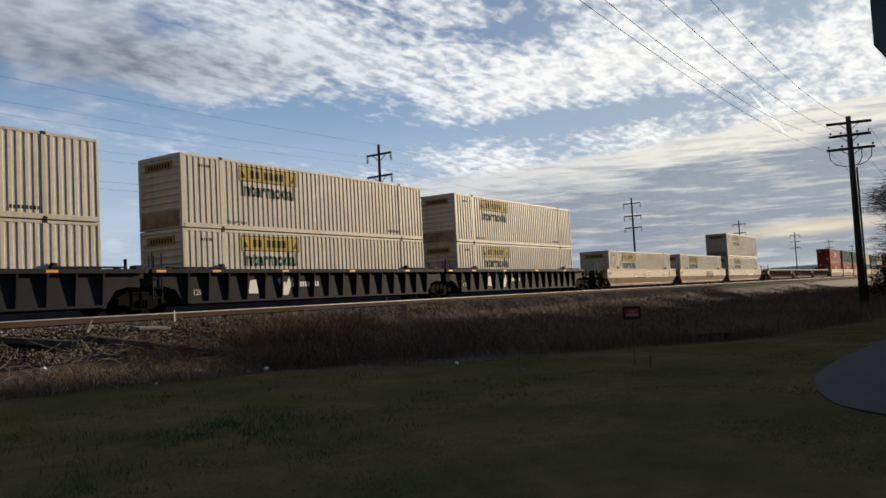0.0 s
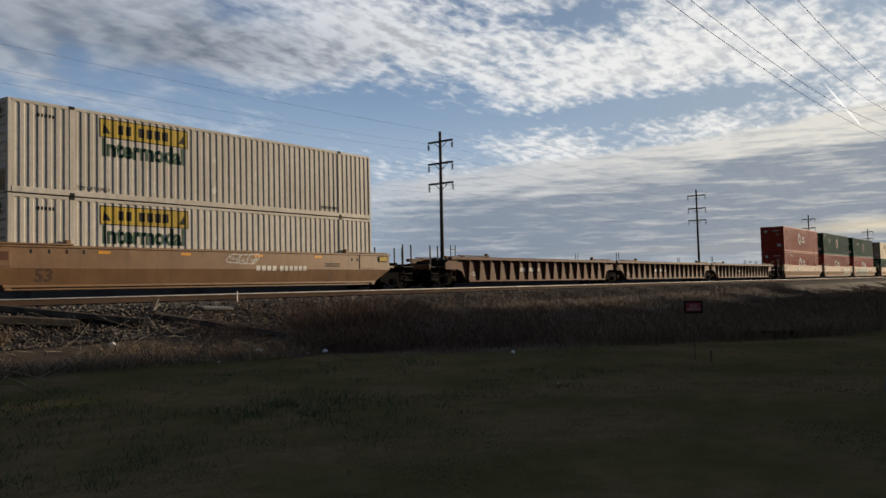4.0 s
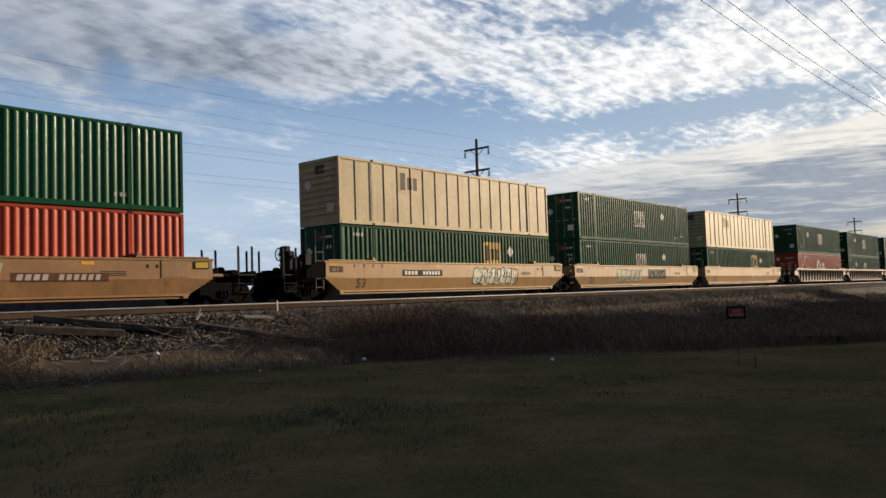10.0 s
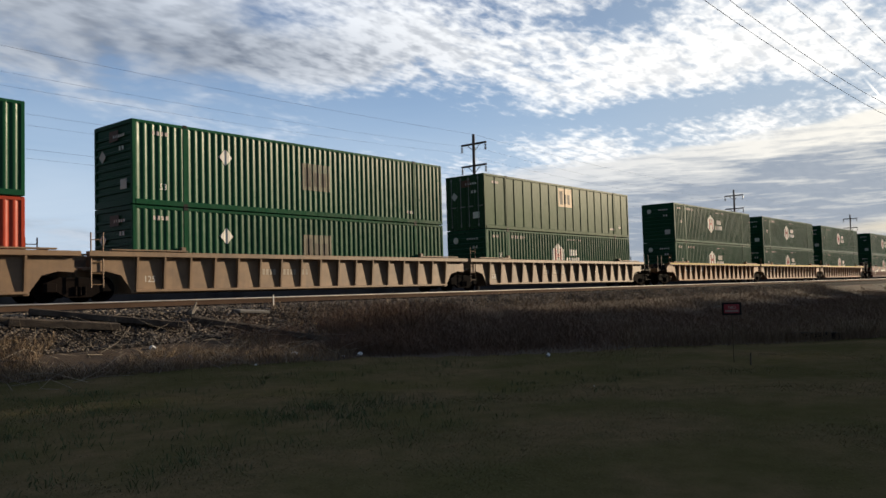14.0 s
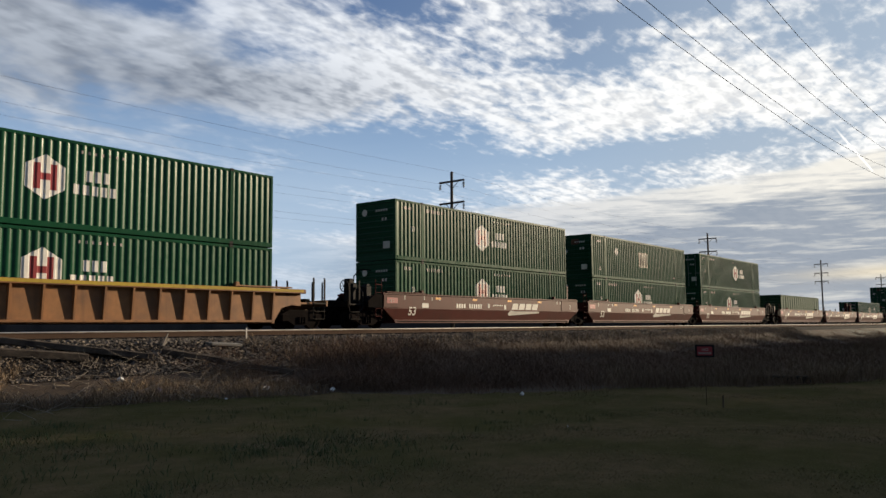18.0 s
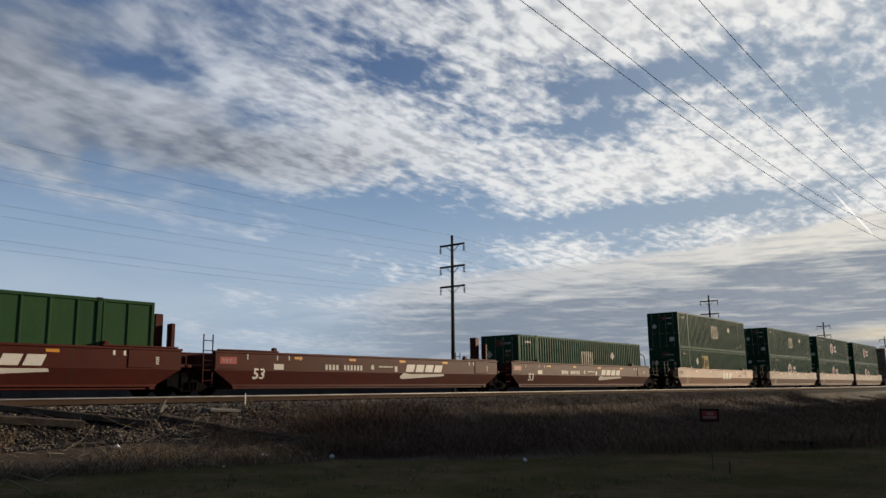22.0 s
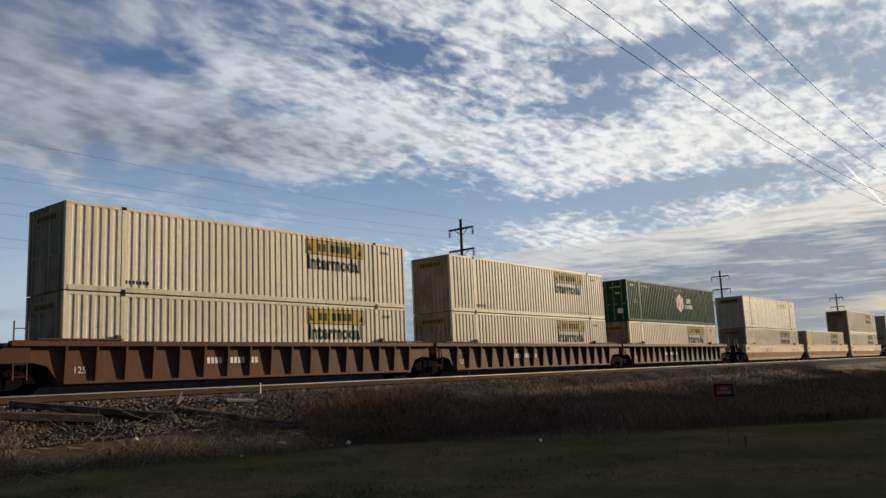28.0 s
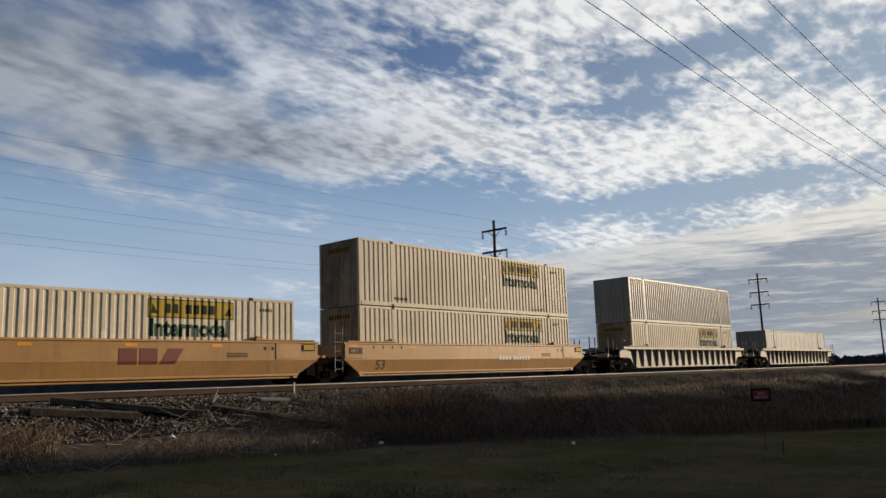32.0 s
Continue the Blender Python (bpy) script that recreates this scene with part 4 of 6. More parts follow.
        if logo[:3] != "sqr":
            part("end_emblem", once(("hexring",), lambda: Shape().lathe(x, 1.98, 2.36, [(0.17, 0.0), (0.17, -0.004)], "x", 12).mesh(WHITE)), top, "round pale emblem")
        else:
            part("end_placard", once(("sqrend",), lambda: Shape().box(x, 0.004, -0.16, 0.16, -0.16, 0.16, 0.002, Matrix.Rotation(radians(45), 3, "X")).mesh(WHITE)), top, "white diamond placard", at=pose(0, 2.0, 1.8))
            part("end_sign", once(("sqrsg",), lambda: Shape().box(x, 0.004, 0.9, 1.5, 2.25, 2.62, 0.002).mesh(PAINT["redtan"])), top, "faded orange panel")


def end_bars(list_of, x):
    s = Shape()
    for y, z, w, h in list_of:
        s.box(x, 0.004, y, y + w, z, z + h, 0.001)
    return s


def diamond(x, z, r):
    return [(x - r, z), (x, z - r), (x + r, z), (x, z + r)]


# ---- the train: well cars ----
WELL_Y = -0.17                      # outer face of the well side, from the container's near side
MID = WID / 2


def truck(parent, x):
    """A two-axle truck: bolster, side frames, wheels."""
    b = part("truck", once(("bolster",), lambda: Shape().box(-0.22, 0.22, 0.22, WID - 0.22, 0.42, 0.72, 0.04).lathe(0, MID, 0.70, [(0.32, 0), (0.32, 0.16), (0.25, 0.2)]).mesh(STEEL)), parent, at=pose(x, 0, 0))

    def frame_mesh():
        s = Shape().prism([(-1.12, 0.36), (-0.72, 0.34), (-0.38, 0.16), (0.38, 0.16), (0.72, 0.34), (1.12, 0.36), (1.12, 0.60), (0.62, 0.80), (-0.62, 0.80), (-1.12, 0.60)], -0.07, 0.07)
        for sx in (-0.89, 0.89):
            s.box(sx - 0.17, sx + 0.17, -0.11, 0.11, 0.32, 0.62, 0.03)
        for sx in (-0.15, 0.0, 0.15):
            s.lathe(sx, -0.09, 0.24, [(0.06, 0), (0.06, 0.26)], "z", 8)
        return s.mesh(STEEL)

    wheel = once(("wheel",), lambda: Shape().lathe(0, 0, 0.42, [(0.05, -0.075), (0.12, -0.075), (0.15, -0.02), (0.34, -0.01), (0.36, -0.065), (0.42, -0.065), (0.425, 0.05), (0.45, 0.06), (0.45, 0.085), (0.05, 0.085)], "y", 24).mesh(STEEL))
    sf = once(("sideframe",), frame_mesh)
    for y in (0.24, WID - 0.24):
        part("side_frame", sf, b, at=pose(0, y, 0))
    for sx in (-0.89, 0.89):
        for y, r in ((MID - 0.76, 0), (MID + 0.76, 180)):
            part("wheel", wheel, b, at=pose(sx, y, 0, 0, 0, r))
        part("axle", once(("axle",), lambda: Shape().tube([(0, MID - 0.7, 0.42), (0, MID + 0.7, 0.42)], 0.08, 10).mesh(STEEL)), b, at=pose(sx, 0, 0))


def ladder_mesh(mat, high):
    s = Shape()
    for x in (-0.20, 0.20):
        s.tube([(x, 0, 0.45), (x, 0, high)], 0.024, 6)
    z = 0.55
    while z < high - 0.15:
        s.tube([(-0.20, 0, z), (0.20, 0, z)], 0.016, 5)
        z += 0.36
    return s.mesh(mat)


def well_side(style, mat):
    if style == "smooth":
        top = [(-1.02, 0.92), (17.17, 0.92), (17.17, 1.60), (-1.02, 1.60)]
        s = Shape().prism(top, WELL_Y, WELL_Y + 0.10)
        n = len(s.v)
        # lower flank leans in
        s.v += [(-1.02, WELL_Y, 0.92), (-0.12, WELL_Y + 0.13, 0.38), (16.27, WELL_Y + 0.13, 0.38), (17.17, WELL_Y, 0.92)]
        s.v += [(-1.02, WELL_Y + 0.12, 0.92), (-0.12, WELL_Y + 0.15, 0.38), (16.27, WELL_Y + 0.15, 0.38), (17.17, WELL_Y + 0.12, 0.92)]
        s.f += [[n, n + 1, n + 2, n + 3], [n + 7, n + 6, n + 5, n + 4], [n + 1, n, n + 4, n + 5], [n + 2, n + 1, n + 5, n + 6], [n + 3, n + 2, n + 6, n + 7]]
        return s.mesh(mat)
    s = Shape().prism([(0.05, 0.36), (16.10, 0.36), (16.10, 1.46), (0.05, 1.46)], -0.05, -0.02)
    # panels over the trucks, cut to an arch
    for f in (lambda x: x, lambda x: 16.15 - x):
        o = [(f(-1.45), 0.95), (f(-0.95), 0.98), (f(-0.45), 0.85), (f(-0.10), 0.36), (f(0.08), 0.36), (f(0.08), 1.46), (f(-1.45), 1.46)]
        s.prism(o if f(0) == 0 else o[::-1], -0.06, -0.02)
    return s.mesh(mat)


def well_car(style, color, first, last, logo="", label=""):
    """One platform of a well car. The origin is under the container's near leading corner, at rail height."""
    mat = PAINT[color]
    look_of = {"tan": "weathered yellow-tan", "ambertan": "weathered amber-tan", "yellowtan": "clean yellow-tan", "redtan": "faded rusty brown", "salmon": "faded orange-brown", "mred": "mineral-red", "brown": "rusty brown", "slate": "dark slate-grey", "orange": "orange-brown", "dull": "dull grey-brown", "sand": "sandy brown"}[color]
    top = thing("well_car", label or "%s %s double-stack well car on the track" % (look_of, "flat-sided" if style == "smooth" else "ribbed"), "rail car", "well cars of the train")
    flip = pose(16.15, WID, 0, 0, 0, 180)
    side = once(("wside", style, color), lambda: well_side(style, mat))
    part("well_side", side, top)
    part("well_side", side, top, at=flip)
    if style == "smooth":
        chord = once(("chord", color), lambda: Shape().box(-1.06, 17.21, WELL_Y - 0.03, WELL_Y + 0.12, 1.56, 1.64, 0.012).mesh(mat))
        foot = once(("foot", color), lambda: Shape().box(-0.15, 16.30, WELL_Y + 0.11, WELL_Y + 0.20, 0.33, 0.41, 0.012).mesh(mat))
    else:
        chord = once(("rchord", color), lambda: Shape().box(-1.60, 17.75, -0.24, -0.02, 1.45, 1.62, 0.015).mesh(mat))
        foot = once(("rfoot", color), lambda: Shape().box(0.0, 16.15, -0.20, 0.02, 0.28, 0.37, 0.015).mesh(mat))
    for at in (None, flip):
        part("top_chord", chord, top, at=at)
        part("bottom_chord", foot, top, at=at)
    if style == "ribbed":
        rib = once(("rib", color), lambda: taper_rib().mesh(mat))
        for i in range(17):
            part("rib", rib, top, at=pose(0.07 + i * 1.0006, 0, 0))
        far = once(("farribs", color), lambda: far_ribs(mat))
        part("far_ribs", far, top)["kind"] = "stuff"
    else:
        lab = once(("seam", color), lambda: Shape().box(-0.9, 17.05, WELL_Y - 0.006, WELL_Y + 0.002, 0.915, 0.945, 0.002).mesh(mat))
        part("side_seam", lab, top)
        panel = once(("endpanel", color), lambda: Shape().box(-1.0, 0.02, WELL_Y - 0.022, WELL_Y + 0.002, 0.97, 1.555, 0.008).mesh(mat))
        part("end_panel", panel, top)
        part("end_panel", panel, top, at=pose(16.15, 0, 0))
    part("well_floor", once(("wfloor", color), lambda: Shape().box(-0.1, 16.25, 0.0, WID, 0.24, 0.31).box(-0.1, 0.1, -0.05, WID + 0.05, 0.24, 1.0).box(16.05, 16.25, -0.05, WID + 0.05, 0.24, 1.0).mesh(mat)), top)
    guide = once(("guide", color, style), lambda: Shape().box(-0.85, 1.95, WELL_Y - 0.06, WELL_Y + 0.13, 1.645, 1.70, 0.01).box(-0.6, -0.35, WELL_Y - 0.02, WELL_Y + 0.10, 1.62, 1.66).box(1.7, 1.9, WELL_Y - 0.02, WELL_Y + 0.16, 1.62, 1.82, 0.03).mesh(mat))
    for at in (None, flip, pose(16.15, 0, 0) @ Matrix.Diagonal((-1, 1, 1, 1)), pose(0, WID, 0) @ Matrix.Diagonal((1, -1, 1, 1))):
        part("guide_rail", guide, top, at=at)
    deck = once(("deck", color), lambda: Shape().box(-1.66, -0.12, 0.10, WID - 0.10, 1.0, 1.12, 0.02).box(-1.66, -1.2, 0.55, WID - 0.55, 0.8, 1.02).box(-0.32, -0.18, -0.02, WID + 0.02, 1.0, 1.58).mesh(mat))
    part("end_deck", deck, top)
    part("end_deck", deck, top, at=flip)
    lad = once(("ladder", color), lambda: ladder_mesh(mat if style == "ribbed" or color == "mred" else once(("ladderpaint",), lambda: material("grimy_steel_ladder", (0.16, 0.15, 0.14), (0.07, 0.06, 0.05), 0.6)), 2.22))
    part("ladder", lad, top, at=pose(-1.28, WELL_Y + 0.06, 0))
    part("ladder", lad, top, at=pose(17.45, WID + 0.1, 0))
    truck(top, -1.715)
    if last:
        truck(top, 17.865)
    for is_end, at in ((first, None), (last, flip)):
        if is_end:
            part("end_platform", once(("endplat", color), lambda: end_platform(STEEL if style == "smooth" else mat)), top, at=at)
            part("coupler", once(("coupler",), lambda: Shape().box(-3.75, -2.6, MID - 0.12, MID + 0.12, 0.74, 0.98, 0.03).box(-3.70, -3.42, MID - 0.22, MID + 0.16, 0.70, 1.02, 0.05).tube([(-2.7, MID - 0.35, 0.85), (-3.1, MID - 0.45, 0.55), (-3.6, MID - 0.4, 0.52)], 0.035, 6).mesh(STEEL)), top, at=at)
            if at is None:
                brake_end(top, "gear" in logo)
            place = at if at is not None else Matrix()
            part("corner_step", once(("cstep",), corner_step), top, "steel corner step with tall handholds", at=place @ pose(-2.62, 0.10, 0))
            part("corner_step", CACHE[("cstep",)], top, "steel corner step with tall handholds", at=place @ pose(-2.62, WID - 0.10, 0))
            part("brake_rigging", once(("rigging",), brake_rigging), top, at=place)
    if color == "mred":
        part("end_riser", once(("riser",), lambda: Shape().box(16.78, 17.12, 0.95, 1.35, 1.1, 2.95, 0.03).box(17.22, 17.40, 0.6, 0.9, 1.1, 2.6, 0.03).mesh(mat)), top)
        if last:
            part("vent_pipe", once(("vent",), lambda: Shape().tube([(17.1, 1.1, 2.88), (17.9, 1.1, 2.86), (18.55, 0.8, 2.45), (18.65, 0.7, 1.1)], 0.03, 6).mesh(STEEL)), top, "thin arched pipe")
        if first:
            part("vent_pipe", once(("vent2",), lambda: Shape().tube([(-0.55, 1.1, 2.75), (-1.2, 1.1, 2.75), (-1.95, 0.8, 2.40), (-2.05, 0.7, 1.1)], 0.03, 6).mesh(STEEL)), top, "thin arched pipe")
    if color == "slate" and not last:
        part("brake_gear", once(("bgear2",), lambda: Shape().box(17.2, 17.75, 0.35, 1.0, 1.12, 1.66, 0.05).box(17.85, 18.2, 0.5, 0.9, 1.12, 1.80, 0.04).tube([(17.5, 0.6, 1.6), (17.5, 0.6, 2.02)], 0.06, 8).mesh(BLACK)), top)
        part("grab_post", once(("gpost2",), lambda: Shape().tube([(18.35, 0.12, 0.7), (18.35, 0.12, 2.12), (18.15, 0.12, 2.12), (18.15, 0.12, 1.7)], 0.028, 6).mesh(BLACK)), top)
    car_marks(top, style, color, logo)
    return top


def brake_end(top, tall):
    """Black brake gear on the leading platform; tall on some cars, low on most."""
    if tall:
        part("brake_wheel", once(("bwheel",), brake_wheel), top)
        part("brake_gear", once(("bgear",), lambda: Shape().box(-2.40, -2.05, 0.45, 1.05, 1.10, 2.06, 0.06).box(-2.48, -2.18, 0.55, 0.95, 1.95, 2.26, 0.05).box(-2.02, -1.80, 0.50, 0.85, 1.10, 1.72, 0.04).tube([(-2.1, 0.4, 1.9), (-2.0, 0.22, 1.6), (-2.05, 0.18, 0.9), (-2.5, 0.16, 0.5)], 0.045, 6).tube([(-1.9, 0.5, 1.7), (-1.5, 0.42, 1.85), (-1.3, 0.5, 1.3)], 0.03, 6).mesh(BLACK)), top)
    part("air_reservoir", once(("airtank", tall), lambda: Shape().lathe(-1.35, 0.85, 1.62 if tall else 1.36, [(0.16, -0.40), (0.25, -0.34), (0.25, 0.34), (0.16, 0.40)], "x", 14).mesh(BLACK)), top)
    part("valve_box", once(("valve", tall), lambda: Shape().box(-1.72, -1.35, 0.25, 0.65, 1.10, 1.95 if tall else 1.50, 0.04).box(-1.62, -1.42, 0.30, 0.55, 1.9 if tall else 1.45, 2.04 if tall else 1.58, 0.02).tube([(-1.72, 0.4, 1.3), (-1.95, 0.3, 1.2), (-2.2, 0.3, 1.15)], 0.03, 5).mesh(BLACK)), top)


def corner_step():
    """A hanging U-shaped step whose legs rise into two handholds."""
    s = Shape()
    for x in (-0.31, 0.31):
        s.tube([(x, 0, 0.42), (x, 0, 1.15)], 0.018, 6)
        s.box(x - 0.035, x + 0.035, -0.02, 0.02, 1.10, 2.16, 0.006)
        s.tube([(x - 0.07, -0.02, 1.2), (x - 0.07, -0.02, 2.1), (x, -0.02, 2.14)], 0.010, 5)
    for z in (0.42, 0.74):
        s.box(-0.31, 0.31, -0.05, 0.05, z - 0.012, z + 0.012, 0.004)
    s.box(-0.36, 0.36, -0.04, 0.10, 1.04, 1.10, 0.01)
    return s.mesh(once(("steppaint",), lambda: material("worn_step_steel", (0.030, 0.026, 0.023), (0.016, 0.014, 0.012), 0.7, rust=0.3, spec=0.1)))


def brake_rigging():
    """Rods, hoses and lumps that crowd the space over the end truck."""
    s = Shape()
    s.tube([(-2.95, 0.30, 1.18), (-1.3, 0.28, 1.20)], 0.028, 6).tube([(-2.7, 0.55, 1.28), (-1.9, 0.6, 1.40), (-1.2, 0.5, 1.32)], 0.022, 6)
    s.tube([(-2.9, 0.9, 1.15), (-3.2, 0.8, 0.9), (-3.45, 0.85, 0.62), (-3.6, 0.9, 0.58)], 0.032, 6)
    s.box(-2.15, -1.80, 0.9, 1.5, 1.12, 1.36, 0.04).box(-2.85, -2.55, 1.2, 1.7, 1.12, 1.30, 0.03).lathe(-2.35, 1.3, 1.12, [(0.16, 0), (0.16, 0.22), (0.09, 0.30)], "z", 10)
    s.box(-1.75, -1.1, -0.02, 0.06, 0.56, 0.64, 0.02).tube([(-1.1, 0.0, 0.95), (-1.25, -0.03, 0.7), (-1.5, -0.02, 0.55), (-1.62, 0.0, 0.9)], 0.02, 5)
    return s.mesh(STEEL)


def taper_rib():
    """A stake that is deep under the top chord and shallow at the foot."""
    s = Shape()
    s.v = [(-0.03, -0.13, 0.37), (0.03, -0.13, 0.37), (0.03, -0.045, 0.37), (-0.03, -0.045, 0.37), (-0.035, -0.235, 1.45), (0.035, -0.235, 1.45), (0.035, -0.045, 1.45), (-0.035, -0.045, 1.45)]
    s.f = [[3, 2, 1, 0], [4, 5, 6, 7], [0, 1, 5, 4], [1, 2, 6, 5], [2, 3, 7, 6], [3, 0, 4, 7]]
    return s


def far_ribs(mat):
    s = Shape()
    for i in range(17):
        s.box(0.04 + i * 1.0006, 0.10 + i * 1.0006, WID + 0.05, WID + 0.2, 0.37, 1.45, 0.004)
    return s.mesh(mat)


def end_platform(mat):
    s = Shape().box(-3.05, -1.60, 0.18, WID - 0.18, 1.02, 1.12, 0.02).box(-2.95, -1.6, MID - 0.35, MID + 0.35, 0.70, 1.03, 0.03)
    s.box(-3.10, -2.98, 0.05, WID - 0.05, 0.95, 1.22, 0.02)
    s.prism([(-2.0, 0.95), (-1.0, 0.95), (-1.0, 1.56), (-1.55, 1.56), (-2.0, 1.25)], WELL_Y + 0.01, WELL_Y + 0.09)
    return s.mesh(mat)


def brake_wheel():
    s = Shape()
    ring = [(-2.62, 0.75 + 0.26 * math.cos(k * math.pi / 8), 1.92 + 0.26 * math.sin(k * math.pi / 8)) for k in range(17)]
    s.tube(ring, 0.022, 6)
    for k in range(4):
        a = k * math.pi / 4
        s.tube([(-2.62, 0.75 - 0.26 * math.cos(a), 1.92 - 0.26 * math.sin(a)), (-2.62, 0.75 + 0.26 * math.cos(a), 1.92 + 0.26 * math.sin(a))], 0.012, 5)
    s.tube([(-2.62, 0.75, 1.92), (-2.35, 0.75, 1.92)], 0.03, 6).tube([(-2.40, 0.75, 1.1), (-2.40, 0.75, 1.95)], 0.04, 6)
    return s.mesh(BLACK)


def lean_in(me):
    """Press flat paint on to the flank of a flat-sided car, which leans in below the seam."""
    bm = bmesh.new()
    bm.from_mesh(me)
    bmesh.ops.bisect_plane(bm, geom=bm.verts[:] + bm.edges[:] + bm.faces[:], plane_co=(0, 0, 0.92), plane_no=(0, 0, 1))
    for v in bm.verts:
        v.co.y += max(0.0, 0.92 - v.co.z) * 0.13 / 0.54
    bm.normal_update()
    for f in bm.faces:
        if f.normal.y > 0:
            f.normal_flip()
    bm.to_mesh(me)
    bm.free()
    return me


def mark(top, key, name, label, build, y):
    me = once(key, (lambda: lean_in(build())) if y < -0.1 and key[0][0] != "r" else build)
    part(name, me, top, label, at=pose(0, y, 0))


def scrawl(seed, x0, x1, z0, z1, fill, size=1.0):
    """Sprayed lettering nobody can read: swollen blocks, or their dark outlines."""
    rng = random.Random(seed)
    v, f = [], []
    x = x0
    mid, half = (z0 + z1) / 2, (z1 - z0) / 2
    while x < x1:
        w = rng.uniform(0.45, 0.75) * size
        ph = rng.uniform(0, 6.28)
        jut = [rng.uniform(0.82, 1.12) for k in range(8)]
        ring = []
        for k in range(24):
            a = 2 * math.pi * k / 24
            c, q = math.cos(a), math.sin(a)
            sq = 1.0 / max(abs(c), abs(q)) ** 0.72
            r = sq * jut[k // 3] * (1 + 0.05 * math.sin(3 * a + ph))
            ring.append((x + w / 2 + w * 0.52 * r * c + 0.10 * q, mid + half * 0.92 * r * q))
        n = len(v)
        if fill:
            v += [(px, 0, pz) for px, pz in ring]
            f.append(list(range(n, n + 24)))
        else:
            runs = [ring + ring[:1]]
            for k in range(2 if size < 1.5 else 5):
                cx, cz = x + w * rng.uniform(0.3, 0.7), mid + half * rng.uniform(-0.5, 0.5)
                a0 = rng.uniform(0, 6.28)
                runs.append([(cx + w * 0.2 * math.cos(a0 + 0.45 * j), cz + half * 0.3 * math.sin(a0 + 0.45 * j)) for j in range(9)])
            for run_pts in runs:
                n = len(v)
                for i, (px, pz) in enumerate(run_pts):
                    qx, qz = run_pts[min(i + 1, len(run_pts) - 1)]
                    ox, oz = run_pts[max(i - 1, 0)]
                    dx, dz = qx - ox, qz - oz
                    l = math.hypot(dx, dz) or 1
                    t = (0.018 + 0.008 * math.sin(i * 1.7 + ph)) * size
                    v += [(px - dz / l * t, 0, pz + dx / l * t), (px + dz / l * t, 0, pz - dx / l * t)]
                for i in range(len(run_pts) - 1):
                    f.append([n + 2 * i, n + 2 * i + 1, n + 2 * i + 3, n + 2 * i + 2])
        x += w * 0.92
    me = mesh_from(v, f)
    return me


def inked(me, mat):
    me.materials.append(mat)
    return me


